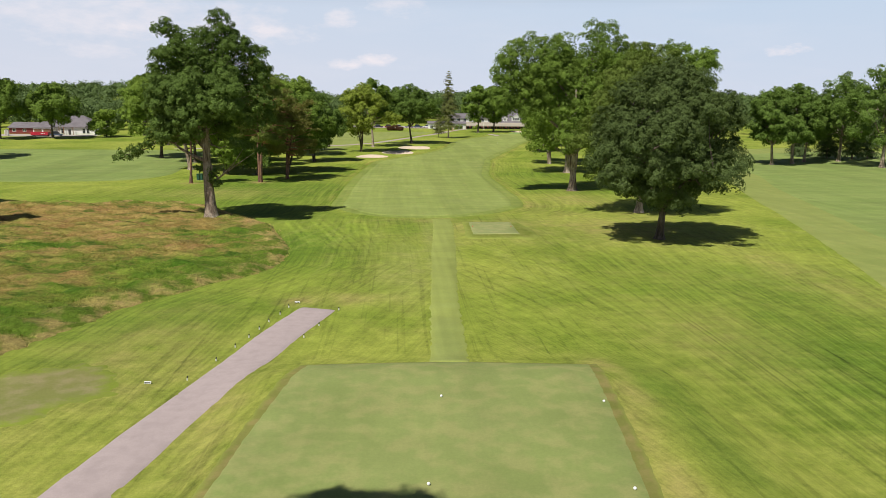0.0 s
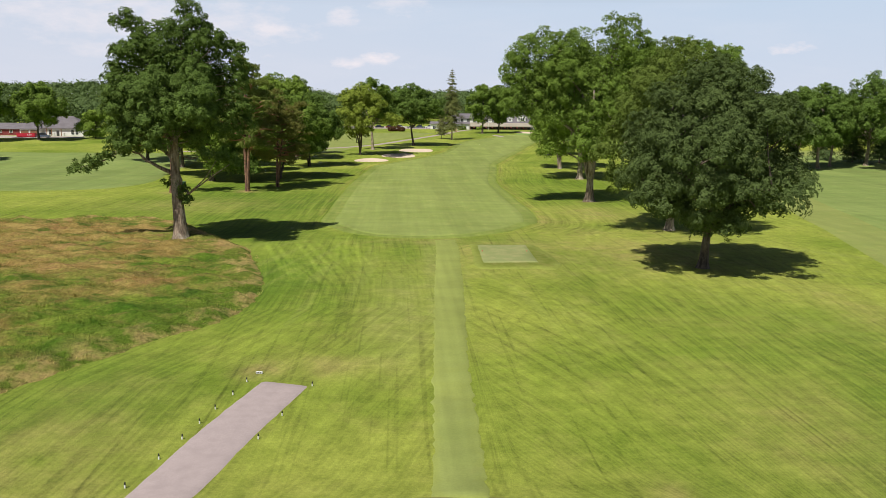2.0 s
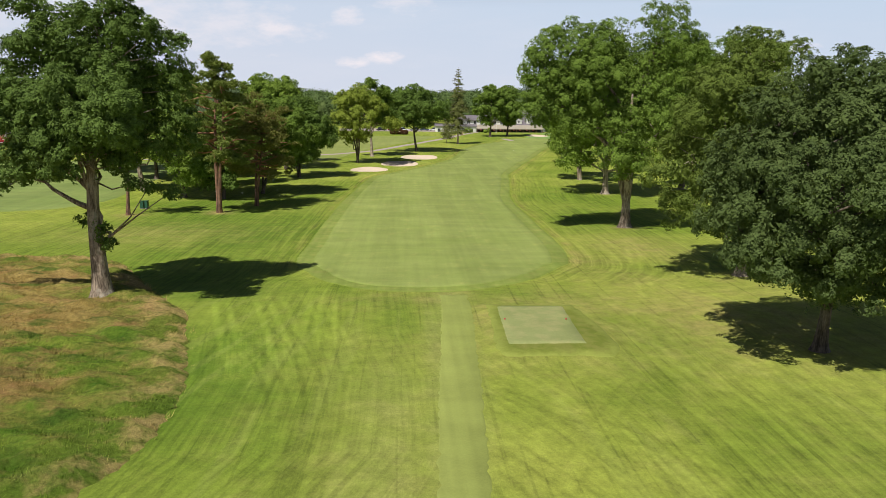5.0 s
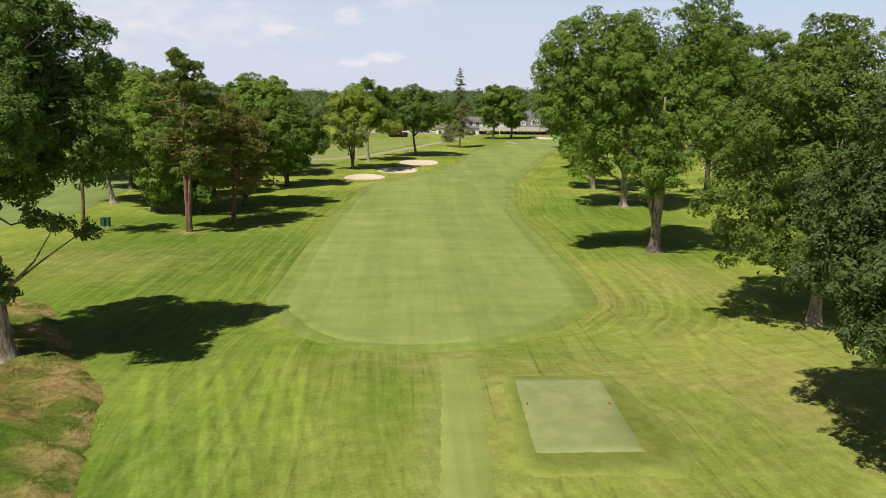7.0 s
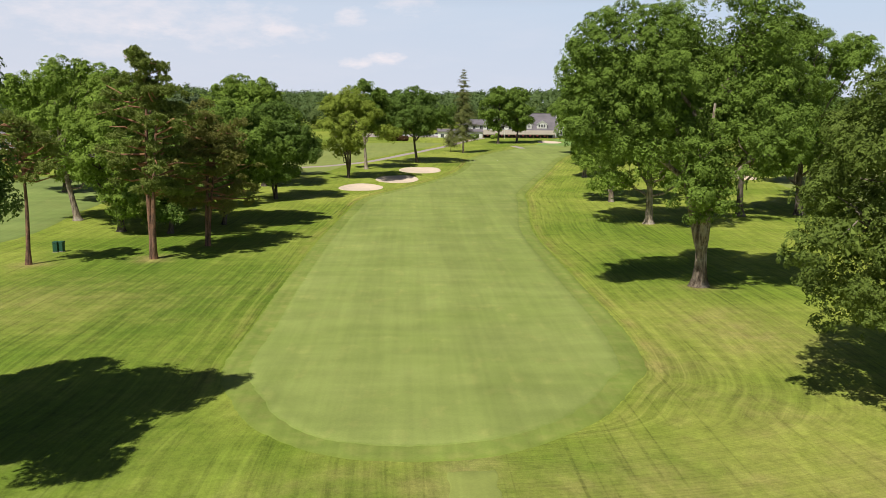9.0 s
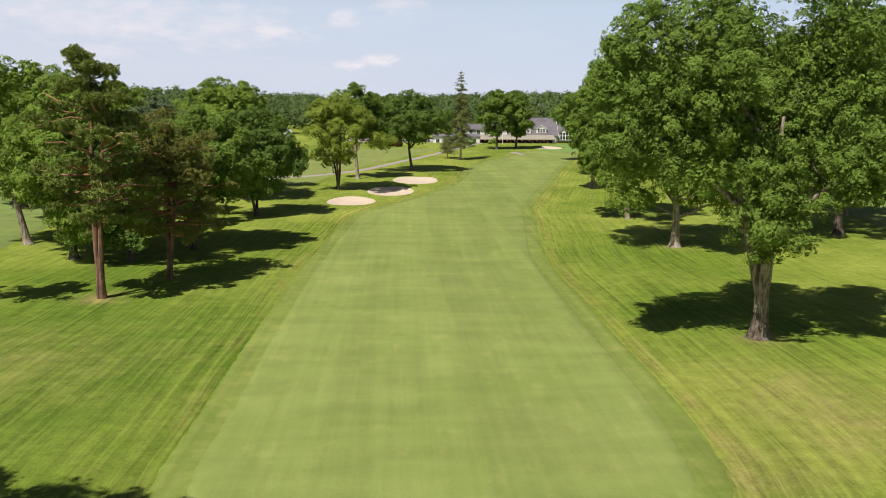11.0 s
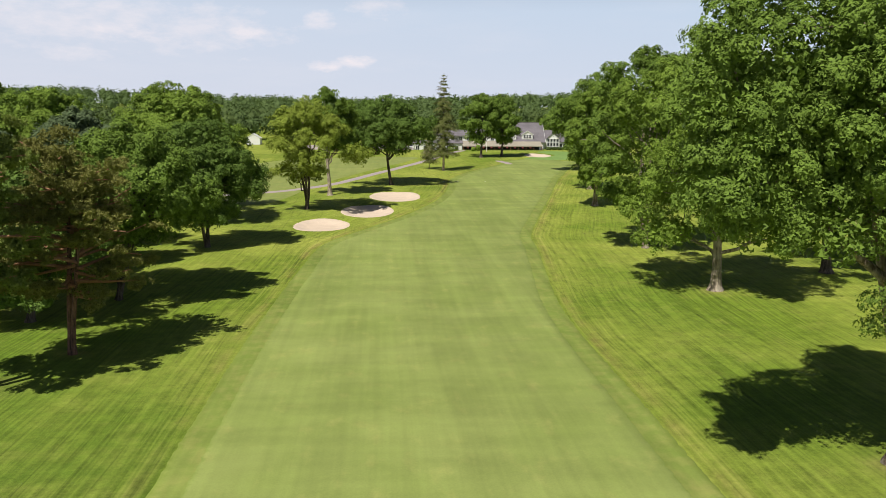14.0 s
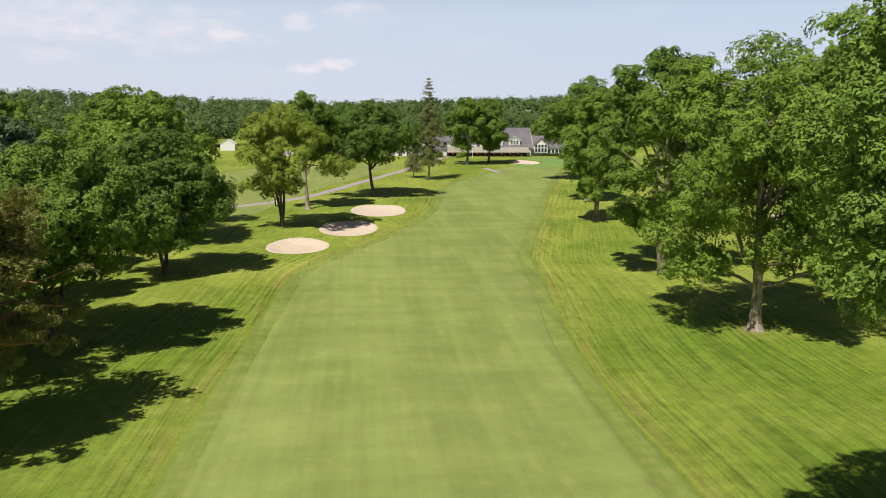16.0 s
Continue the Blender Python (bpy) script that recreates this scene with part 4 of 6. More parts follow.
def spruce_tree(name, x, y, height, width, label, seed, count=9000, leaf_mat=None, bole=0.12, needle=0.6):
    """A thin spruce: straight trunk, whorls of drooping limbs that shorten to the tip."""
    rng = np.random.default_rng(seed)
    thing = new(name)
    thing.location = (x, y, float(land(x, y)) - 0.05)
    wood = [tube([(0, 0, 0, 0.016 * height), (0, 0, 0.05 * height, 0.012 * height), (0, 0, 0.5 * height, 0.007 * height), (0, 0, height, 0.02)], 8)]
    centre, out = [], []
    whorls = 26
    for k in range(whorls):
        u = bole + (1 - bole) * (k + rng.uniform(-0.2, 0.2)) / whorls
        n = rng.integers(4, 8)
        for j in range(n):
            a = 2 * math.pi * j / n + rng.uniform(-0.4, 0.4)
            reach = width / 2 * (1.03 - u) ** 0.75 * (0.75 + 0.4 * min(1.0, u / 0.4)) * rng.uniform(0.35, 1.0)
            base = np.array([0, 0, u * height])
            tip = base + np.array([reach * math.cos(a), reach * math.sin(a), -reach * rng.uniform(0.0, 0.35) + (u > 0.75) * reach * 0.4])
            wood.append(tube([(*base, 0.09), (*((base + tip) / 2 + (0, 0, 0.1 * reach)), 0.06), (*tip, 0.02)], 4))
            m = max(3, int(count / whorls / 5.5 * (0.1 + reach / width * 3) * (0.3 if u > 0.8 else 1.0)))
            q = rng.uniform(0.25, 1.03, m)
            spot = base + (tip - base) * q[:, None] + np.array([0, 0, 0.1]) * reach * (4 * q * (1 - q))[:, None]
            spot += rng.normal(0, 1, (m, 3)) * (0.16 + 0.10 * reach) * np.array([0.8, 0.8, 0.45]) - np.array([0, 0, 0.15])
            centre.append(spot)
            out.append(np.tile((math.cos(a) * .5, math.sin(a) * .5, 0.3), (m, 1)))
    v, f = join(wood)
    mesh_object("trunk", v.tolist(), f, BARK_OAK, thing)
    me = leaf_mesh("crown", np.concatenate(centre), np.concatenate(out), needle, leaf_mat or LEAF_SPRUCE, rng, 0.25, 0.5)
    crown = new("crown", me)
    crown.parent = thing
    return tagged(thing, label, "tree")


# beside the fairway, right of the flight
broad_tree("maple_tree", 27.5, 79.3, 19.2, 17.4, 2.6, "round", LEAF_DARK, BARK_DARK, "dense round dark green maple standing alone in the rough", 11, 190000, 0.155, 86, ragged=0.06, thick=0.36, clump=0.125)
broad_tree("maple_tree", 32.3, 102.7, 22.9, 18.5, 3.0, "round", LEAF_YELLOW, BARK_PALE, "tall yellowish green maple with a pale trunk", 12, 165000, 0.165, 84, ragged=0.12, thick=0.42, clump=0.13)
broad_tree("oak_tree", 29.8, 133.3, 28.8, 21.5, 7.0, "oak", LEAF_OAK, BARK_OAK, "tall spreading oak with a forked grey trunk", 13, 280000, 0.17, 100, thick=0.80, stems=3, fork_at=0.2,
           masses=((-11.8, -3.5, 0.82, 0.11, 13.5), (-10.2, -1.5, 0.88, 0.14, 13), (-7.4, -1, 0.93, 0.15, 13), (-5.0, -2, 0.94, 0.15, 12), (-1.0, 2, 0.97, 0.10, 12), (4.2, -1, 1.0, 0.17, 10), (8.0, 2, 0.94, 0.16, 10), (-0.8, -3, 0.60, 0.13, 7), (-6.5, -2, 0.66, 0.14, 11), (4.4, -4.5, 0.64, 0.15, 9),
                   (0.5, 5.5, 0.9, 0.16, 11), (0, 1.5, 0.82, 0.17, 10), (2.5, -1, 0.8, 0.16, 10)),
           extra=((-1.2, -2.2, 7.2, 1.4), (0.8, -2.4, 8.2, 1.5), (-0.8, -2.5, 9.8, 1.8), (0.8, -2.4, 11.2, 1.8), (-0.6, -2.4, 12.8, 2.0), (0.4, -2.2, 14.4, 2.0), (-12.0, -4.4, 13.8, 1.4), (-12.8, -4.6, 15.4, 1.3), (-11.0, -4.0, 15.0, 1.5)), off=(-0.5, 1.0))
broad_tree("oak_tree", 37.8, 176.0, 26.8, 22.0, 3.6, "oak", LEAF_BRIGHT, BARK_PALE, "large oak with a flared pale trunk base", 14, 180000, 0.20, 78, thick=0.52)
broad_tree("oak_tree", 38.6, 201.2, 28.0, 17.5, 3.8, "oak", LEAF_OAK, BARK_OAK, "twin-stemmed oak with low green branches", 15, 110000, 0.23, 39, stems=2, thick=0.42)
broad_tree("oak_tree", 66.0, 186.0, 31.5, 21.0, 4.0, "oak", LEAF_OAK, BARK_DARK, "tall oak behind the row beside the fairway", 116, 60000, 0.29, 44)
broad_tree("oak_tree", 55.5, 184.0, 29.0, 18.5, 5.5, "oak", LEAF_OAK, BARK_DARK, "tall oak behind the row beside the fairway", 16, 60000, 0.26, 44)
broad_tree("oak_tree", 43.5, 243.4, 24.0, 14.0, 3.2, "round", LEAF_BRIGHT, BARK_OAK, "green oak in the row beside the fairway", 17, 65000, 0.27, 40)
broad_tree("oak_tree", 49.8, 270.9, 23.0, 14.0, 4.0, "round", LEAF_OAK, BARK_PALE, "green oak in the row beside the fairway", 18, 45000, 0.34, 31)
broad_tree("oak_tree", 60.8, 310.4, 27.5, 25.0, 7.0, "round", LEAF_OAK, BARK_OAK, "big oak near the putting green", 19, 60000, 0.36, 40)
# left of the flight
broad_tree("oak_tree", -22.9, 94.3, 25.0, 16.5, 8.0, "oak", LEAF_SHADY, BARK_OAK, "tall ragged oak with a bare trunk in the native grass", 21, 200000, 0.165, 118, ragged=0.4, thick=0.66, clump=0.12, off=(0.3, 0),
           masses=((-4.3, 0.5, 0.97, 0.15), (-1.6, 0, 0.92, 0.17, 10), (1.4, 0, 1.0, 0.17, 9), (3.0, 1.0, 0.94, 0.15, 10), (5.0, 1.5, 0.84, 0.13, 10), (-5.6, 1, 0.68, 0.13, 8), (0.5, -1.5, 0.66, 0.15, 10), (1.6, -1, 0.8, 0.18, 10), (-0.8, -3, 0.72, 0.18, 9), (0, 3, 0.84, 0.19, 9.5), (2.6, -4.0, 0.74, 0.15, 11), (-3.5, -3.5, 0.7, 0.14, 9), (3.6, -6.0, 0.66, 0.14, 11), (-3.5, 5.5, 0.82, 0.16, 9)),
           extra=((-10.2, 0.5, 7.6, 1.0), (-8.4, 0.3, 8.2, 1.2), (-6.8, 0, 9.0, 1.1), (-5.2, 0.2, 9.4, 1.0), (-3.6, 0, 9.8, 1.1), (1.1, -0.5, 4.6, 0.9), (0.5, -0.5, 5.6, 0.8), (-1.0, 0.3, 6.0, 0.8), (3.4, -1.6, 9.2, 1.0), (4.8, -2.0, 9.0, 0.9), (6.4, -2.2, 8.6, 0.9)))
pine_tree("pine_tree", -26.4, 148.4, 22.4, 9.4, "tall twin-stemmed red-barked pine", 22, 96000, 0.34, 2, needle=0.30)
pine_tree("pine_tree", -22.4, 157.0, 16.2, 10.6, "bushy pine with reddish crooked limbs", 23, 70000, 0.33, 2, 0.0, LEAF_RUST, 0.30)
pine_tree("pine_tree", -38.1, 144.5, 15.3, 7.5, "thin pine with a bare leaning trunk", 24, 16000, 0.60, 1, -0.02)
broad_tree("maple_tree", -25.0, 175.4, 18.5, 18.0, 5.0, "round", LEAF_OAK, BARK_DARK, "green maple with a forked trunk beside the fairway", 25, 105000, 0.23, 52, off=(1.0, 1.0), stems=2, fork_at=0.1)
broad_tree("maple_tree", -30.2, 167.5, 16.0, 14.5, 1.2, "round", LEAF_MAPLE, BARK_DARK, "dark green maple with low limbs among the pines", 75, 70000, 0.23, 42)
broad_tree("maple_tree", -37.5, 168.4, 22.0, 18.0, 1.6, "round", LEAF_BRIGHT, BARK_DARK, "green maple with a leaning trunk", 26, 60000, 0.25, 32, lean=-0.05)
broad_tree("maple_tree", -47.5, 178.6, 24.5, 20.0, 4.5, "oak", LEAF_BRIGHT, BARK_OAK, "tall maple with a leaning bare trunk", 27, 60000, 0.28, 33, lean=-0.12)
broad_tree("maple_tree", -22.4, 204.4, 18.4, 16.5, 2.6, "round", LEAF_MAPLE, BARK_DARK, "rounded green maple beside the bunkers", 28, 85000, 0.23, 40, stems=2)
broad_tree("maple_tree", -40.5, 205.0, 19.0, 17.0, 4.0, "round", LEAF_GREY, BARK_DARK, "grey-green maple behind the pines", 29, 60000, 0.28, 29)
broad_tree("maple_tree", -36.0, 238.0, 23.2, 24.0, 4.0, "round", LEAF_BRIGHT, BARK_DARK, "large bright green maple behind the pines", 30, 65000, 0.32, 33)
broad_tree("maple_tree", -54.0, 232.0, 22.5, 22.0, 4.0, "round", LEAF_BRIGHT, BARK_DARK, "large green maple behind the pines", 31, 50000, 0.34, 29)
broad_tree("locust_tree", -12.1, 239.6, 20.3, 20.0, 3.6, "vase", LEAF_LOCUST, BARK_DARK, "open yellowish green tree beside a bunker", 32, 62000, 0.23, 30, stems=3, thick=0.36, fork_at=0.08, clump=0.125)
broad_tree("maple_tree", -9.3, 260.7, 22.5, 14.5, 7.5, "oak", LEAF_OAK, BARK_PALE, "tall green tree with a pale trunk", 33, 45000, 0.3, 31)
broad_tree("maple_tree", 4.0, 279.2, 21.2, 20.0, 6.8, "round", LEAF_MAPLE, BARK_DARK, "round green maple beside the far bunker", 34, 60000, 0.3, 31, off=(-2, 0))
spruce_tree("spruce_tree", 19.3, 314.1, 27.0, 12.0, "tall spruce with drooping limbs and a thin bare top", 35, 30000, None, 0.17, 0.45)
broad_tree("maple_tree", 35.9, 358.7, 22.0, 15.5, 4.2, "round", LEAF_OAK, BARK_DARK, "green maple before the clubhouse", 36, 32000, 0.36, 30)
broad_tree("maple_tree", 43.4, 362.9, 21.5, 15.5, 4.2, "round", LEAF_OAK, BARK_DARK, "green maple before the clubhouse", 37, 32000, 0.36, 30)
# far right, beyond the neighbouring fairway
for k, (tx, ty, th, tw) in enumerate(((98.9, 203.0, 21, 14), (106.6, 206.5, 22, 14), (113, 212, 18, 10), (125.0, 216, 25, 16), (124.5, 195.0, 28, 17), (140, 205, 27, 18), (88, 232, 17, 14), (78, 205, 20, 14))):
    broad_tree("oak_tree", tx, ty, th, tw * 1.2, 5.0, "round", LEAF_MAPLE, BARK_OAK, "oak in a row beyond the neighbouring fairway", 40 + k, 36000, 0.34, 34)
broad_tree("maple_tree", -33.5, 190.0, 19.5, 15.0, 2.4, "round", LEAF_GREY, BARK_DARK, "green maple in the grove behind the pines", 69, 55000, 0.28, 28)
broad_tree("maple_tree", -52.0, 200.0, 20.5, 19.0, 4.0, "round", LEAF_GREY, BARK_DARK, "grey-green maple in the grove behind the pines", 70, 50000, 0.31, 28)
broad_tree("maple_tree", -28.0, 224.0, 21.8, 17.0, 4.0, "round", LEAF_BRIGHT, BARK_DARK, "bright green maple in the grove behind the pines", 73, 50000, 0.31, 28)
broad_tree("maple_tree", -64.0, 214.0, 22.0, 20.0, 4.0, "oak", LEAF_BRIGHT, BARK_DARK, "green maple in the grove behind the pines", 74, 40000, 0.36, 37)
for tx, ty, th in ((127.0, 226, 17), (133.0, 223, 20), (139.5, 226, 18), (121.0, 231, 15)):
    spruce_tree("evergreen_tree", tx, ty, th, 11.0, "dark evergreen in the row beyond the neighbouring fairway", int(tx), 16000, LEAF_FAR, 0.08, 0.6)
# seen by their shadows alone, or at the edge of the view
broad_tree("maple_tree", -10.8, 6.0, 29.0, 9.0, 6.0, "oak", LEAF_OAK, BARK_OAK, "tall slim maple beside the back of the tee", 64, 30000, 0.35, 21)
broad_tree("maple_tree", -54.0, 83.0, 20.0, 14.0, 4.0, "round", LEAF_OAK, BARK_OAK, "green maple beside the native grass", 65, 20000, 0.42, 18)
broad_tree("maple_tree", -66.0, 104.0, 20.0, 14.0, 4.0, "round", LEAF_OAK, BARK_OAK, "green maple beside the native grass", 66, 20000, 0.42, 18)
broad_tree("maple_tree", -113.0, 208.0, 22.0, 20.0, 4.0, "round", LEAF_BRIGHT, BARK_OAK, "bright green maple beyond the far fairway", 67, 20000, 0.48, 21)
broad_tree("copper_beech", -76.0, 262.0, 17.0, 12.0, 3.0, "round", LEAF_COPPER, BARK_DARK, "dark copper-leaved beech among green trees", 68, 12000, 0.48, 16)
# far left, by the house
broad_tree("maple_tree", -127.1, 294.2, 20.4, 21.0, 4.5, "round", LEAF_OAK, BARK_DARK, "round maple before a white house", 60, 22000, 0.5, 25)
broad_tree("maple_tree", -111.0, 303.5, 11.0, 15.5, 0.6, "round", LEAF_BRIGHT, BARK_DARK, "low bright green tree by the house", 61, 14000, 0.48, 16)
broad_tree("maple_tree", -100.8, 316.4, 24.0, 20.0, 4.5, "round", LEAF_OAK, BARK_DARK, "green maple near the house", 62, 20000, 0.52, 23)
broad_tree("maple_tree", -143.0, 288.0, 23.0, 22.0, 4.5, "round", LEAF_OAK, BARK_DARK, "green maple near the house", 63, 20000, 0.52, 23)


def far_wood(name, spots, seed, mat, label, per=150, size=2.0, tall=17.0):
    """A far wood: uneven crowns, each of several clumps covered in leaves, one joined mesh."""
    rng = np.random.default_rng(seed)
    spots = np.array(spots)
    n, lobes = len(spots), 11
    h, w = tall * (0.62 + 0.38 * rng.uniform(0, 1, n)), rng.uniform(6.5, 10.5, n)
    ground_z = land(spots[:, 0], spots[:, 1])
    u = rng.uniform(0.0, 1.0, (n, lobes))
    a = rng.uniform(0, 2 * math.pi, (n, lobes))
    rr = w[:, None] * 0.62 * np.sin(math.pi * (0.25 + 0.52 * u)) * rng.uniform(0.3, 1.0, (n, lobes)) ** 0.5
    hub = np.stack((spots[:, :1] + rr * np.cos(a), spots[:, 1:] + rr * np.sin(a), ground_z[:, None] + h[:, None] * (0.26 + 0.50 * u)), -1).reshape(-1, 3)
    size_of = (w[:, None] * rng.uniform(0.30, 0.48, (n, lobes))).ravel()
    bm = bmesh.new()
    bmesh.ops.create_icosphere(bm, subdivisions=1, radius=1)
    bm.verts.ensure_lookup_table()
    ball = np.array([tuple(v.co) for v in bm.verts])
    tris = np.array([[v.index for v in f.verts] for f in bm.faces])
    bm.free()
    # a shaded core in each crown
    c = np.column_stack((spots, ground_z + h * 0.48))
    core = c[:, None] + ball[None] * np.column_stack((w * 0.42, w * 0.42, h * 0.30))[:, None]
    core_tris = (tris[None] + (np.arange(n) * len(ball))[:, None, None]).reshape(-1, 3)
    which = np.repeat(np.arange(n * lobes), per // lobes)
    d = rng.normal(0, 1, (len(which), 3)) + (0, -0.25, 0.35)
    d /= np.linalg.norm(d, axis=1, keepdims=True)
    pos = hub[which] + d * (size_of[which] * rng.uniform(0.75, 1.1, len(which)))[:, None] * (1, 1, 0.85)
    me = leaf_mesh(name, pos, d + (0, 0, 0.35), size, mat, rng, 0.85)
    blades = np.empty(len(me.vertices) * 3)
    me.vertices.foreach_get("co", blades)
    blades = blades.reshape(-1, 3)
    bpy.data.meshes.remove(me)
    faces = np.concatenate((core_tris, np.arange(len(blades)).reshape(-1, 3) + n * len(ball)))
    ob = mesh_object(name, np.concatenate((core.reshape(-1, 3), blades)).tolist(), faces.tolist(), mat, None, False)
    return tagged(ob, label, "woods", kind="stuff")


def wood_spots(seed, n, x0, x1, y0, y1):
    rng = np.random.default_rng(seed)
    return np.column_stack((rng.uniform(x0, x1, n), rng.uniform(y0, y1, n)))


far_wood("far_woods", np.concatenate((wood_spots(1, 190, -420, -62, 435, 600), wood_spots(2, 110, -62, 60, 445, 600), wood_spots(3, 190, 60, 420, 440, 600), wood_spots(10, 45, -200, -105, 345, 430))), 71, LEAF_FAR, "mixed green woods beyond the course", 300, 0.95)
far_wood("bright_woods", np.concatenate((wood_spots(7, 130, -420, -62, 432, 560), wood_spots(8, 60, -62, 60, 445, 560), wood_spots(9, 100, 60, 420, 440, 560))), 75, LEAF_DARK, "brighter green trees in the far woods", 300, 0.95)
far_wood("hill_woods", np.concatenate((wood_spots(4, 1300, -560, 640, 650, 900), wood_spots(5, 110, -420, -200, 340, 440), wood_spots(6, 130, 150, 420, 290, 440))), 72, LEAF_FAR, "dark green woods on the far hills", 99, 1.5, 17.0)

# ---- paths, bunkers, neighbouring turf ----


def ribbon(points, width):
    """The outline of a path of even width along a smooth line."""
    p = np.array(points, float)
    ends = np.vstack((2 * p[0] - p[1], p, 2 * p[-1] - p[-2]))
    line = []
    for i in range(1, len(ends) - 2):
        a, b, c, d = ends[i - 1:i + 3]
        for u in np.arange(6) / 6:
            line.append(0.5 * (2 * b + (c - a) * u + (2 * a - 5 * b + 4 * c - d) * u * u + (3 * b - a - 3 * c + d) * u ** 3))
    line = np.array(line + [p[-1]])
    way = np.gradient(line, axis=0)
    way /= np.linalg.norm(way, axis=1, keepdims=True)
    side = np.column_stack((-way[:, 1], way[:, 0])) * width / 2
    return np.vstack((line + side, (line - side)[::-1]))


turf("cart_path", ribbon([(-19.0, -22), (-15.6, -5), (-12.9, 10), (-11.5, 18), (-10.65, 24.4), (-10.1, 27.8), (-9.5, 31.3), (-8.75, 35.2), (-7.95, 38.8), (-7.0, 43.4), (-5.35, 49.85)], 2.55), 0.05, ASPHALT, "grey-pink asphalt cart path that ends beside the tee", "path", 0.7, uneven=0.012)
turf("far_cart_path", ribbon([(-70, 246), (-35, 258), (-18, 269), (-8.5, 282.6), (-1.3, 301.3), (7.7, 323.1), (17.2, 348.7), (21.5, 363), (27, 378), (33, 392)], 2.5), 0.06, ASPHALT,
     "pale asphalt cart path that climbs to the clubhouse", "path", 0.8)
turf("foot_path", ribbon([(41.4, 333), (40.9, 339), (39.6, 346)], 2.2), 0.10, ASPHALT, "short pale path below the clubhouse", "path", 0.8)
FAIRWAY_B = mown_grass("side_fairway_turf", (0.178, 0.240, 0.062), (0.214, 0.270, 0.076), (0.262, 0.290, 0.090), 0.07, 7.0)
SIDE_STRIP = mown_grass("side_band_turf", (0.214, 0.258, 0.064), (0.254, 0.288, 0.080), (0.325, 0.316, 0.095), 0.03, 2.0)
turf("side_fairway_band", rounded([(34.8, 50), (44.3, 78.8), (54.6, 114.6), (63.5, 144), (72, 170), (80, 208), (95, 250), (160, 260), (170, 120), (130, 0), (40, -10), (28, 25)]), 0.03, SIDE_STRIP,
     "pale band of short turf along the neighbouring fairway", "grass", 2.0)
turf("side_fairway", rounded([(41.5, 50), (51.5, 78.8), (62.0, 114.6), (71, 144), (80, 170), (88, 205), (100, 235), (160, 245), (165, 120), (125, 5), (48, 0), (36, 28)]), 0.06, FAIRWAY_B,
     "green mown neighbouring fairway", "fairway", 2.0)
turf("left_fairway", rounded([(-52, 152), (-51, 190), (-60, 236), (-118, 240), (-190, 238), (-200, 175), (-150, 150), (-95, 147)]), 0.05, FAIRWAY_B, "green mown fairway beyond the native grass", "fairway", 2.0)
turf("upper_fairway", rounded([(-22, 246), (-14, 274), (-7, 298), (2, 322), (11, 346), (13, 360), (-8, 358), (-30, 345), (-45, 305), (-40, 262)]), 0.04, SIDE_STRIP, "pale mown turf beside the far path", "fairway", 2.0)
for bx, by, rx, ry in BUNKERS:
    ring = [(bx + rx * 0.97 * math.cos(a) * (1 + 0.05 * math.sin(2 * a + bx)), by + ry * 0.97 * math.sin(a) * (1 + 0.06 * math.sin(3 * a + by))) for a in np.arange(28) * 2 * math.pi / 28]
    turf("bunker", ring, 0.05, SAND, "pale raked sand bunker with a grass lip", "bunker", 0.7)

# ---- building helpers ----
WHITE = plain("white_siding", (0.78, 0.77, 0.74), 0.6, 0, 3.0, 0.05, 0.01, (0.2, 0.2, 12))
TRIM = plain("white_trim", (0.80, 0.80, 0.78), 0.5, 0, 6.0, 0.04, 0.002)
SHINGLE = plain("grey_shingles", (0.180, 0.162, 0.176), 0.9, 0, 4.0, 0.22, 0.02, (1, 1, 3))
AWNING = plain("khaki_porch_roof", (0.36, 0.32, 0.25), 0.8, 0, 3.0, 0.12, 0.01)
DARK = plain("dark_stone", (0.055, 0.05, 0.048), 0.8, 0, 5.0, 0.3, 0.01)
RED = plain("red_paint", (0.52, 0.022, 0.045), 0.45, 0, 5.0, 0.12, 0.003)
BARN = plain("dark_red_siding", (0.22, 0.035, 0.035), 0.7, 0, 4.0, 0.15, 0.01, (6, 6, 0.4))
WOOD = plain("brown_wood", (0.24, 0.12, 0.06), 0.6, 0, 6.0, 0.2, 0.004, (1, 1, 0.2))
RUBBER = plain("black_rubber", (0.02, 0.02, 0.02), 0.8, 0, 30.0, 0.2, 0.002)
METAL = plain("grey_metal", (0.45, 0.45, 0.46), 0.35, 0.9, 20.0, 0.1, 0.001)
GREEN_PLASTIC = plain("green_plastic", (0.020, 0.085, 0.050), 0.45, 0, 14.0, 0.12, 0.002)
CONCRETE = plain("pale_concrete", (0.42, 0.37, 0.33), 0.9, 0, 6.0, 0.1, 0.006)


def make_glass():
    m, add, link, bsdf = material("window_glass")
    where = add("ShaderNodeTexCoord").outputs["Object"]
    link(blend(add, link, texture(add, link, where, 0.8), (0.02, 0.025, 0.03), (0.05, 0.055, 0.06)), bsdf.inputs["Base Color"])
    bsdf.inputs["Roughness"].default_value, bsdf.inputs["IOR"].default_value = 0.05, 1.5
    return m


GLASS = make_glass()


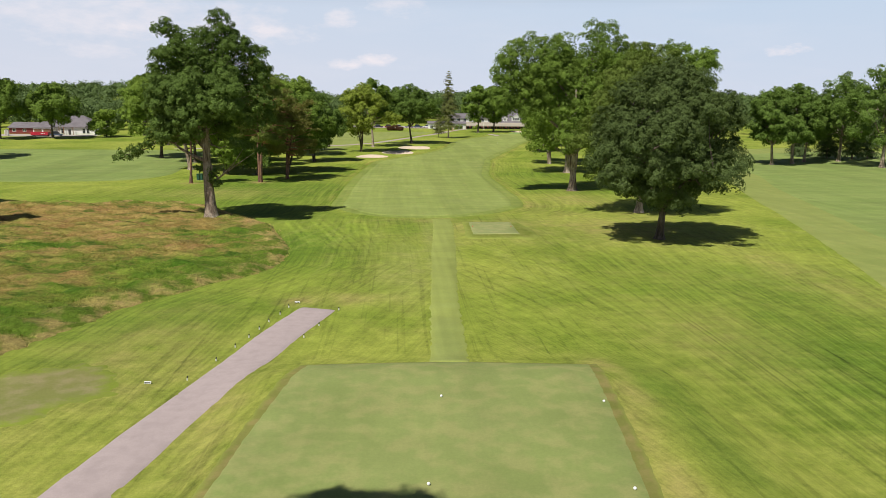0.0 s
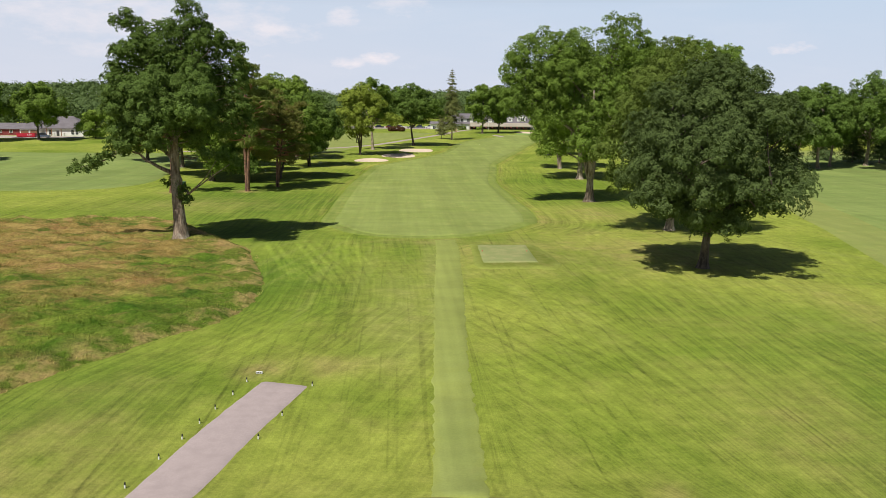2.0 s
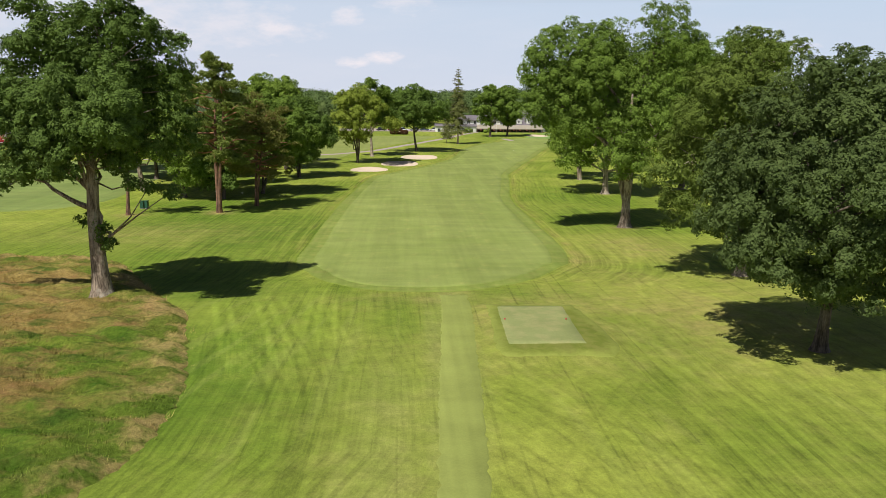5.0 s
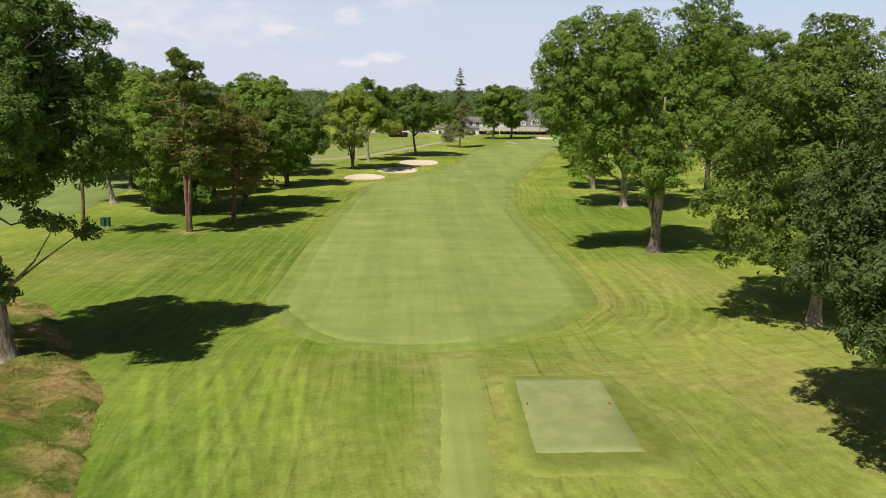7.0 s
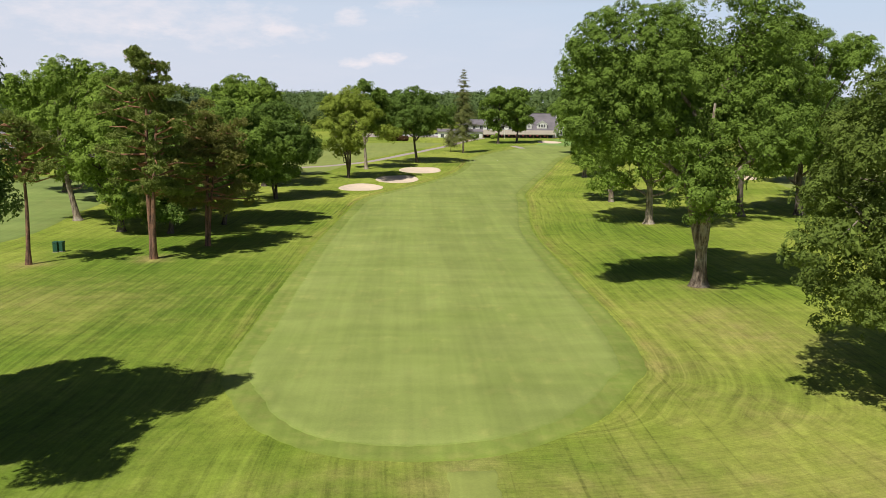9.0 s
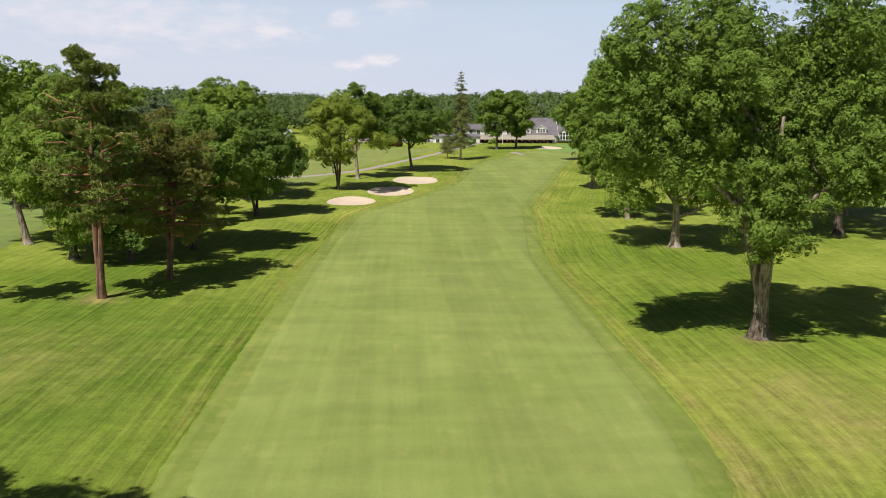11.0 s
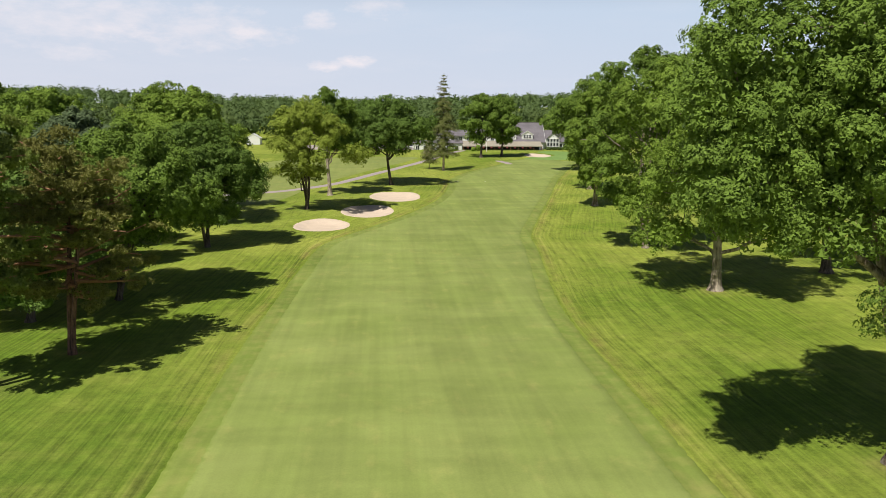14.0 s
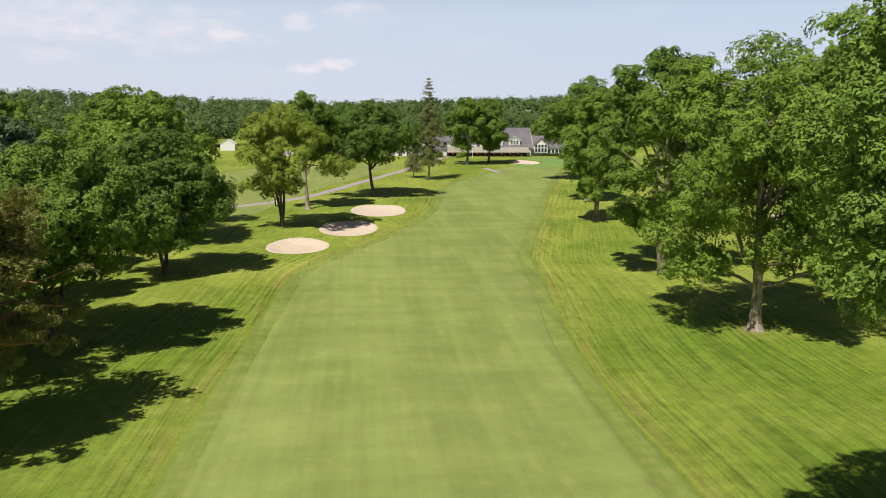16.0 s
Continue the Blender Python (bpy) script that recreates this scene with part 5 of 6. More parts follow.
def block(bm, x0, x1, y0, y1, z0, z1, bevel=0.0):
    v = [bm.verts.new(c) for c in ((x0, y0, z0), (x1, y0, z0), (x1, y1, z0), (x0, y1, z0), (x0, y0, z1), (x1, y0, z1), (x1, y1, z1), (x0, y1, z1))]
    faces = [bm.faces.new([v[i] for i in q]) for q in ((0, 3, 2, 1), (4, 5, 6, 7), (0, 1, 5, 4), (1, 2, 6, 5), (2, 3, 7, 6), (3, 0, 4, 7))]
    if bevel:
        edges = list({e for f in faces for e in f.edges})
        bmesh.ops.bevel(bm, geom=edges, offset=bevel, segments=2, affect="EDGES", profile=0.6)
    return bm


def solid(corners, thick):
    """A slab from a roof plane's corners, thickened downwards."""
    bm = bmesh.new()
    top = [bm.verts.new(c) for c in corners]
    low = [bm.verts.new((c[0], c[1], c[2] - thick)) for c in corners]
    bm.faces.new(top)
    bm.faces.new(low[::-1])
    n = len(top)
    for i in range(n):
        bm.faces.new((top[i], low[i], low[(i + 1) % n], top[(i + 1) % n]))
    bmesh.ops.recalc_face_normals(bm, faces=bm.faces)
    return bm


def gable_wall(x0, x1, y0, y1, z0, eave, ridge):
    """A wall block whose ends rise to a gable under a ridge along x."""
    bm = bmesh.new()
    ym = (y0 + y1) / 2
    a = [bm.verts.new((x, y, z)) for x in (x0, x1) for y, z in ((y0, z0), (y1, z0), (y1, eave), (ym, ridge), (y0, eave))]
    bm.faces.new(a[:5])
    bm.faces.new(a[5:][::-1])
    for i in range(5):
        j = (i + 1) % 5
        bm.faces.new((a[i], a[5 + i], a[5 + j], a[j]))
    bmesh.ops.recalc_face_normals(bm, faces=bm.faces)
    return bm


def window(parent, x, y, z, w, h, bars=1, rows=1):
    """A window in a wall that faces the fairway: frame, sill and panes."""
    bm = bmesh.new()
    t = 0.09
    block(bm, x - w / 2 - t, x - w / 2, y - 0.08, y + 0.02, z, z + h)
    block(bm, x + w / 2, x + w / 2 + t, y - 0.08, y + 0.02, z, z + h)
    block(bm, x - w / 2 - t, x + w / 2 + t, y - 0.08, y + 0.02, z + h, z + h + t)
    for k in range(1, bars + 1):
        c = x - w / 2 + w * k / (bars + 1)
        block(bm, c - 0.03, c + 0.03, y - 0.06, y + 0.02, z, z + h)
    for k in range(1, rows + 1):
        c = z + h * k / (rows + 1)
        block(bm, x - w / 2, x + w / 2, y - 0.055, y + 0.02, c - 0.03, c + 0.03)
    holder = part("window", bm, TRIM, parent)
    sill = bmesh.new()
    block(sill, x - w / 2 - 0.14, x + w / 2 + 0.14, y - 0.14, y + 0.02, z - 0.08, z)
    part("sill", sill, TRIM, holder)
    for k in range(bars + 1):
        pane = bmesh.new()
        block(pane, x - w / 2 + w * k / (bars + 1), x - w / 2 + w * (k + 1) / (bars + 1), y - 0.03, y - 0.01, z, z + h)
        part("pane", pane, GLASS, holder)


# ---- clubhouse ----


def make_clubhouse():
    g = 5.9
    house = tagged(new("clubhouse"), "white clubhouse with a steep grey roof and a long porch", "building")
    part("wall", gable_wall(50.0, 65.2, 398, 412, g, g + 4.4, g + 11.0), WHITE, house)
    ym, over = 405, 0.5
    front = [(49.3, 398 - over, g + 3.95), (66.0, 398 - over, g + 3.95), (66.0, ym, g + 11.35), (49.3, ym, g + 11.35)]
    roof = part("roof", solid(front, 0.28), SHINGLE, house, "steep grey shingle roof")
    part("roof", solid([(49.3, 412 + over, g + 3.95), (49.3, ym, g + 11.35), (66.0, ym, g + 11.35), (66.0, 412 + over, g + 3.95)], 0.28), SHINGLE, house)
    ridge = bmesh.new()
    block(ridge, 49.3, 66.0, ym - 0.2, ym + 0.2, g + 11.30, g + 11.46)
    part("ridge_cap", ridge, SHINGLE, roof)
    chimney = bmesh.new()
    block(chimney, 52, 53.4, 405.2, 406.6, g + 9.5, g + 12.3, 0.05)
    part("chimney", chimney, DARK, roof)
    for side in (49.25, 66.05):
        for y0, y1 in ((397.5, ym), (412.5, ym)):
            b = solid([(side - 0.06, y0, g + 3.95), (side + 0.06, y0, g + 3.95), (side + 0.06, y1, g + 11.3), (side - 0.06, y1, g + 11.3)], 0.4)
            part("rake_board", b, TRIM, house)
    # dormers with white gables
    for dx, w, z0, h in ((58.9, 4.2, 4.9, 3.3), (53.3, 2.4, 4.8, 2.3)):
        bm = bmesh.new()
        f, b = 398.3, 402.6
        pts = [(-w / 2, z0), (w / 2, z0), (w / 2, z0 + h * 0.6), (0, z0 + h), (-w / 2, z0 + h * 0.6)]
        v = [bm.verts.new((dx + px, y, g + pz)) for y in (f, b) for px, pz in pts]
        bm.faces.new(v[:5])
        bm.faces.new(v[5:][::-1])
        for i in range(5):
            j = (i + 1) % 5
            bm.faces.new((v[i], v[5 + i], v[5 + j], v[j]))
        bmesh.ops.recalc_face_normals(bm, faces=bm.faces)
        dormer = part("dormer", bm, WHITE, house, "white gabled dormer")
        for s in (-1, 1):
            slope = solid([(dx, f - 0.3, g + z0 + h + 0.16), (dx + s * (w / 2 + 0.3), f - 0.3, g + z0 + h * 0.6 - 0.04), (dx + s * (w / 2 + 0.3), b, g + z0 + h * 0.6 - 0.04), (dx, b, g + z0 + h + 0.16)], 0.14)
            part("dormer_roof", slope, SHINGLE, dormer)
            trim = solid([(dx, f - 0.36, g + z0 + h + 0.10), (dx + s * (w / 2 + 0.3), f - 0.36, g + z0 + h * 0.6 - 0.10), (dx + s * (w / 2 + 0.3), f - 0.30, g + z0 + h * 0.6 - 0.10), (dx, f - 0.30, g + z0 + h + 0.10)], 0.22)
            part("rake_board", trim, TRIM, dormer)
        for k in ((-1, 0, 1) if w > 3 else (-0.5, 0.5)):
            window(house, dx + k * w * 0.26, f - 0.01, g + z0 + 0.5, w * 0.18, h * 0.36, 0, 1)
    upper = bmesh.new()
    block(upper, 24.0, 50.0, 398.4, 411.0, g, g + 6.4)
    part("upper_wall", upper, WHITE, house, "white two-storey wing")
    for face in ([(23.4, 397.8, g + 6.3), (50.2, 397.8, g + 6.3), (50.2, 404.7, g + 8.6), (27.5, 404.7, g + 8.6)], [(50.2, 411.6, g + 6.3), (23.4, 411.6, g + 6.3), (27.5, 404.7, g + 8.6), (50.2, 404.7, g + 8.6)],
                 [(23.4, 411.6, g + 6.3), (23.4, 397.8, g + 6.3), (27.5, 404.7, g + 8.6)]):
        part("upper_roof", solid(face, 0.2), SHINGLE, house)
    for k in range(8):
        window(house, 26.5 + 3.1 * k, 398.39, g + 4.6, 1.2, 1.3, 1, 0)
    # porch: dark back wall behind posts, khaki roof, hanging baskets
    part("porch_roof", solid([(33.0, 393.4, g + 2.55), (64.0, 393.4, g + 2.55), (64.0, 398.05, g + 4.25), (33.0, 398.05, g + 4.25)], 0.2), AWNING, house, "long khaki porch roof")
    back = bmesh.new()
    block(back, 33.4, 63.6, 397.75, 397.95, g, g + 2.9)
    part("porch_back", back, DARK, house, "dark wall under the porch")
    floor_bm = bmesh.new()
    block(floor_bm, 33.0, 64.0, 393.3, 397.75, g - 0.6, g + 0.12)
    part("porch_floor", floor_bm, CONCRETE, house)
    fascia = bmesh.new()
    block(fascia, 33.0, 64.0, 393.28, 393.40, g + 2.22, g + 2.56)
    part("fascia", fascia, AWNING, house)
    for k in range(11):
        post = bmesh.new()
        x = 33.3 + 3.04 * k
        block(post, x - 0.09, x + 0.09, 393.5, 393.68, g + 0.1, g + 2.4)
        part("post", post, WOOD, house)
    for k in range(10):
        rail = bmesh.new()
        x = 33.3 + 3.04 * k
        block(rail, x + 0.09, x + 2.95, 393.54, 393.62, g + 0.85, g + 0.95)
        for j in range(9):
            block(rail, x + 0.35 + 0.29 * j, x + 0.39 + 0.29 * j, 393.56, 393.60, g + 0.12, g + 0.85)
        part("railing", rail, DARK, house)
    # glazed wing
    wing = bmesh.new()
    block(wing, 65.2, 80.0, 400, 410, g, g + 4.2)
    part("wing_wall", wing, WHITE, house)
    part("wing_roof", solid([(64.9, 399.5, g + 4.0), (80.6, 399.5, g + 4.0), (78.0, 405, g + 8.4), (64.9, 405, g + 8.4)], 0.25), SHINGLE, house)
    part("wing_roof", solid([(64.9, 410.5, g + 4.0), (64.9, 405, g + 8.4), (78.0, 405, g + 8.4), (80.6, 410.5, g + 4.0)], 0.25), SHINGLE, house)
    bay = gable_wall(-2.6, 2.6, -2.6, 2.6, 0, 5.2, 7.4)
    bmesh.ops.rotate(bay, verts=bay.verts, cent=(0, 0, 0), matrix=Matrix.Rotation(math.pi / 2, 3, "Z"))
    bmesh.ops.translate(bay, verts=bay.verts, vec=(69.2, 401.4, g))
    part("bay", bay, WHITE, house, "tall white glazed gable bay")
    for s in (-1, 1):
        part("bay_roof", solid([(69.2, 398.4, g + 7.65), (69.2 + s * 3.0, 398.4, g + 5.0), (69.2 + s * 3.0, 404.2, g + 5.0), (69.2, 404.2, g + 7.65)], 0.2), SHINGLE, house)
    for k in range(4):
        for z, h in ((0.5, 1.5), (2.3, 1.4), (4.0, 1.1)):
            window(house, 67.4 + 1.2 * k, 398.79, g + z, 0.85, h, 0, 0)
    for k in range(5):
        window(house, 72.7 + 1.45 * k, 399.99, g + 0.7, 1.05, 2.5, 0, 1)
    # white wing to the west
    west = bmesh.new()
    block(west, 14.0, 33.0, 395.5, 398.0, g, g + 3.6)
    part("west_wall", west, WHITE, house)
    part("west_roof", solid([(13.6, 395.0, g + 3.5), (33.3, 395.0, g + 3.5), (33.3, 398.0, g + 4.6), (13.6, 398.0, g + 4.6)], 0.2), SHINGLE, house)
    for k in range(6):
        window(house, 15.8 + 3.0 * k, 395.49, g + 0.9, 1.3, 1.5, 1, 0)


make_clubhouse()


def basket(x, y, z, colour, seed):
    thing = tagged(new("hanging_basket"), "hanging basket of pink flowers under the porch", "plant", "baskets on the porch")
    thing.location = (x, y, z)
    bm = bmesh.new()
    bmesh.ops.create_cone(bm, segments=12, radius1=0.14, radius2=0.26, depth=0.26, cap_ends=True)
    part("pot", bm, WOOD, thing)
    cord = bmesh.new()
    block(cord, -0.01, 0.01, -0.01, 0.01, 0.1, 0.62)
    part("cord", cord, METAL, thing)
    rng = np.random.default_rng(seed)
    d = rng.normal(0, 1, (160, 3))
    d /= np.linalg.norm(d, axis=1, keepdims=True)
    crown = new("flowers", leaf_mesh("flowers", d * (0.42, 0.42, 0.32) + (0, 0, 0.2), d, 0.16, colour, rng, 0.8))
    crown.parent = thing


FLOWER = leaves("pink_flowers", (0.30, 0.07, 0.10), (0.50, 0.16, 0.18), 0.2)
for k in range(9):
    basket(35.0 + 3.04 * k, 393.35, 5.9 + 1.65, FLOWER, 300 + k)


def shrub(name, x, y, w, d, h, mat, label, seed, count=1500, size=0.22):
    """A clipped or loose shrub: short stems under a mass of small leaves."""
    rng = np.random.default_rng(seed)
    thing = tagged(new(name), label, "shrub")
    thing.location = (x, y, float(land(x, y)) - 0.03)
    stems = []
    for _ in range(7):
        a, r = rng.uniform(0, 6.28), rng.uniform(0, 0.35)
        stems.append(tube([(r * w * math.cos(a) * 0.5, r * d * math.sin(a) * 0.5, 0, 0.03), (r * w * math.cos(a), r * d * math.sin(a), h * 0.7, 0.012)], 4))
    v, f = join(stems)
    mesh_object("stems", v.tolist(), f, BARK_DARK, thing)
    q = rng.normal(0, 1, (count, 3))
    q /= np.linalg.norm(q, axis=1, keepdims=True)
    power = np.sign(q) * np.abs(q) ** 0.75
    pos = power * np.array([w / 2, d / 2, h / 2]) * rng.uniform(0.8, 1.05, (count, 1)) + (0, 0, h / 2 + 0.03)
    pos[:, 2] = np.maximum(pos[:, 2], 0.05)
    ob = new("foliage", leaf_mesh("foliage", pos, q, size, mat, rng, 0.7))
    ob.parent = thing


LEAF_RED = leaves("reddish_shrub_leaves", (0.060, 0.030, 0.016), (0.120, 0.055, 0.028), 0.15)
for k in range(5):
    shrub("hedge", 67.0 + 2.3 * k, 396.6, 2.4, 1.3, 1.1, LEAF_DARK, "clipped green hedge before the glazed wing", 320 + k)
for k, (sx, sy, sw, sh) in enumerate(((-4.8, 372, 3.2, 2.2), (-2.4, 372.5, 3.4, 2.6), (0.0, 372, 3.0, 2.0))):
    shrub("red_shrub", sx, sy, sw, 2.6, sh, LEAF_RED, "reddish brown shrub in a bed beside the lawn", 330 + k, 1800, 0.35)
for k, (sx, sy, sw, sh) in enumerate(((38.5, 390, 1.6, 2.2), (36.5, 388, 1.8, 1.5), (29, 390, 4.0, 2.0), (77.5, 394, 2.4, 1.9))):
    shrub("shrub", sx, sy, sw, 1.6, sh, LEAF_BRIGHT, "rounded green shrub before the clubhouse", 340 + k, 1200, 0.28)
spruce_tree("young_spruce", 15.6, 319.5, 9.5, 8.0, "young dark spruce beside the tall one", 350, 5000, None, 0.22, 0.5)

# ---- cars ----


def car(x, y, turn, paint, label, tall=1.45):
    thing = tagged(new("car"), label, "car", "cars in the car park")
    thing.matrix_world = pose(x, y, float(land(x, y)) + 0.02, 0, 0, turn)
    bm = bmesh.new()
    block(bm, -2.2, 2.2, -0.88, 0.88, 0.30, 0.86, 0.12)
    part("body", bm, paint, thing)
    cab = bmesh.new()
    v = [cab.verts.new(c) for c in ((-1.75, -0.8, 0.84), (1.15, -0.8, 0.84), (1.15, 0.8, 0.84), (-1.75, 0.8, 0.84), (-1.3, -0.66, tall), (0.45, -0.66, tall), (0.45, 0.66, tall), (-1.3, 0.66, tall))]
    for q in ((4, 5, 6, 7), (0, 1, 5, 4), (1, 2, 6, 5), (2, 3, 7, 6), (3, 0, 4, 7)):
        cab.faces.new([v[i] for i in q])
    part("window", cab, GLASS, thing)
    top_bm = bmesh.new()
    block(top_bm, -1.3, 0.45, -0.68, 0.68, tall - 0.01, tall + 0.05, 0.02)
    part("roof", top_bm, paint, thing)
    for wx in (-1.4, 1.4):
        for wy in (-0.85, 0.85):
            tyre = bmesh.new()
            bmesh.ops.create_cone(tyre, segments=18, radius1=0.33, radius2=0.33, depth=0.22, cap_ends=True, matrix=pose(wx, wy, 0.33, 90, 0, 0))
            wheel = part("wheel", tyre, RUBBER, thing)
            rim = bmesh.new()
            bmesh.ops.create_cone(rim, segments=12, radius1=0.2, radius2=0.2, depth=0.24, cap_ends=True, matrix=pose(wx, wy, 0.33, 90, 0, 0))
            part("rim", rim, METAL, wheel)
    for wy in (-0.6, 0.6):
        for ex, mat, nm in ((2.2, TRIM, "headlight"), (-2.2, RED, "tail_light")):
            lamp = bmesh.new()
            block(lamp, ex - 0.03, ex + 0.03, wy - 0.16, wy + 0.16, 0.60, 0.74, 0.01)
            part(nm, lamp, mat, thing)
    return thing


PAINT_RED = plain("red_car_paint", (0.20, 0.012, 0.020), 0.25, 0.2, 2.0, 0.05, 0)
PAINT_WHITE = plain("white_car_paint", (0.74, 0.75, 0.77), 0.25, 0, 2.0, 0.03, 0)
PAINT_BLUE = plain("blue_grey_car_paint", (0.10, 0.13, 0.19), 0.25, 0.3, 2.0, 0.06, 0)
PAINT_BLACK = plain("black_car_paint", (0.018, 0.018, 0.022), 0.2, 0.2, 2.0, 0.06, 0)
PAINT_SILVER = plain("silver_car_paint", (0.42, 0.43, 0.45), 0.25, 0.6, 2.0, 0.05, 0)
turf("car_park", [(-30, 396), (16, 396), (13, 420), (-32, 420)], 0.05, ASPHALT, "grey asphalt car park behind the lawn", "car park", 1.5)
for cx, cy, ct, paint, words in ((-5.7, 399, 4, PAINT_RED, "dark red car parked by the lawn"), (-0.6, 400, 0, PAINT_WHITE, "white car parked by the lawn"), (4.6, 400, 180, PAINT_SILVER, "silver car parked by the lawn"),
                                 (9.1, 400.5, 2, PAINT_BLUE, "blue-grey car parked by the lawn"), (13.6, 401.5, 178, PAINT_WHITE, "white car parked near the clubhouse"), (-11, 400, 0, PAINT_BLACK, "black car parked by the lawn")):
    car(cx, cy, ct, paint, words, 1.6)

# ---- house on the far left ----


def make_house():
    g = float(land(-131, 318)) - 0.1
    house = tagged(new("house"), "white single-storey house with a hipped grey roof", "house")
    wall = bmesh.new()
    block(wall, -144.0, -121.0, 318, 332, g, g + 3.2)
    part("wall", wall, WHITE, house)
    x0, x1, y0, y1, e, r = -144.7, -120.3, 317.3, 332.7, g + 3.1, g + 7.6
    a, b, c, d, p, q = (x0, y0, e), (x1, y0, e), (x1, y1, e), (x0, y1, e), (-136.5, 325, r), (-127.5, 325, r)
    for face in ((a, b, q, p), (b, c, q), (c, d, p, q), (d, a, p)):
        part("roof", solid(face, 0.2), SHINGLE, house)
    garage = bmesh.new()
    block(garage, -143.5, -136.2, 315.2, 318.0, g, g + 2.9)
    part("garage_wall", garage, WHITE, house)
    part("garage_roof", solid([(-144.1, 314.7, g + 2.85), (-135.6, 314.7, g + 2.85), (-137.5, 321, g + 5.2), (-142.0, 321, g + 5.2)], 0.18), SHINGLE, house)
    for k in (-141.7, -138.2):
        door = bmesh.new()
        block(door, k - 1.4, k + 1.4, 315.1, 315.25, g, g + 2.2)
        holder = part("garage_door", door, WOOD, house, "brown panelled garage door")
        for j in range(4):
            strip = bmesh.new()
            block(strip, k - 1.35, k + 1.35, 315.06, 315.1, g + 0.1 + 0.53 * j, g + 0.55 + 0.53 * j)
            part("panel", strip, WOOD, holder)
    porch_door = bmesh.new()
    block(porch_door, -131.2, -130.2, 317.92, 318.02, g, g + 2.1)
    part("door", porch_door, DARK, house)
    for k in (-134.4, -132.6, -129.0):
        post = bmesh.new()
        block(post, k - 0.1, k + 0.1, 316.9, 317.1, g, g + 3.0)
        part("post", post, WOOD, house)
    for wx in (-133.4, -125.2, -123.6):
        window(house, wx, 317.99, g + 0.7, 1.0, 1.7, 0, 1)


make_house()


def make_barn():
    g = float(land(-151, 322)) - 0.1
    barn = tagged(new("barn"), "dark red outbuilding with a grey roof", "building")
    part("wall", gable_wall(-155, -145.5, 320, 330, g, g + 2.6, g + 4.4), BARN, barn)
    part("roof", solid([(-155.4, 319.5, g + 2.4), (-145.1, 319.5, g + 2.4), (-145.1, 325, g + 4.6), (-155.4, 325, g + 4.6)], 0.16), SHINGLE, barn)
    part("roof", solid([(-155.4, 330.5, g + 2.4), (-155.4, 325, g + 4.6), (-145.1, 325, g + 4.6), (-145.1, 330.5, g + 2.4)], 0.16), SHINGLE, barn)
    for k in range(2):
        window(barn, -153 + 4 * k, 319.99, g + 0.9, 1.1, 1.0, 1, 0)


make_barn()


def make_dumpster():
    x, y = -138.0, 309.0
    thing = tagged(new("dumpster"), "long open red metal skip before the house", "dumpster")
    thing.location = (x, y, float(land(x, y)) + 0.02)
    bm = bmesh.new()
    for box in ((-3.3, 3.3, -1.1, 1.1, 0.15, 0.27), (-3.3, 3.3, -1.1, -1.02, 0.15, 1.45), (-3.3, 3.3, 1.02, 1.1, 0.15, 1.45), (-3.3, -3.22, -1.02, 1.02, 0.15, 1.45), (3.22, 3.3, -1.02, 1.02, 0.15, 1.45)):
        block(bm, *box)
    part("body", bm, RED, thing)
    for k in range(7):
        rib = bmesh.new()
        block(rib, -3.2 + 1.05 * k, -3.08 + 1.05 * k, -1.18, -1.1, 0.15, 1.45)
        part("rib", rib, RED, thing)
    for k in (-2.6, 2.6):
        wheel = bmesh.new()
        bmesh.ops.create_cone(wheel, segments=12, radius1=0.15, radius2=0.15, depth=1.9, cap_ends=True, matrix=pose(k, 0, 0.14, 90, 0, 0))
        part("roller", wheel, RUBBER, thing)
    mark = bmesh.new()
    for k in range(3):
        block(mark, 0.6 + 0.55 * k, 1.0 + 0.55 * k, -1.195, -1.185, 0.75, 1.0)
    part("marking", mark, TRIM, thing, "white marks on the side")


make_dumpster()
car(-131.8, 308.5, 6, PAINT_BLUE, "dark blue pickup parked before the house", 1.75)
turf("drive", [(-175, 305), (-119, 306), (-117, 313), (-122, 317), (-150, 317), (-175, 312)], 0.05, CONCRETE, "pale gravel drive before the house", "drive", 1.5)


def make_toilet():
    thing = tagged(new("portable_toilet"), "white portable toilet standing by the drive", "toilet")
    thing.location = (-150.8, 309.5, float(land(-150.8, 309.5)))
    bm = bmesh.new()
    block(bm, -0.6, 0.6, -0.6, 0.6, 0, 2.1, 0.05)
    part("body", bm, TRIM, thing)
    top_bm = bmesh.new()
    bmesh.ops.create_cone(top_bm, segments=20, radius1=0.72, radius2=0.35, depth=0.3, cap_ends=True, matrix=Matrix.Translation((0, 0, 2.24)))
    part("roof", top_bm, METAL, thing)
    door = bmesh.new()
    block(door, -0.45, 0.45, -0.64, -0.6, 0.1, 1.95, 0.01)
    part("door", door, CONCRETE, thing)


make_toilet()


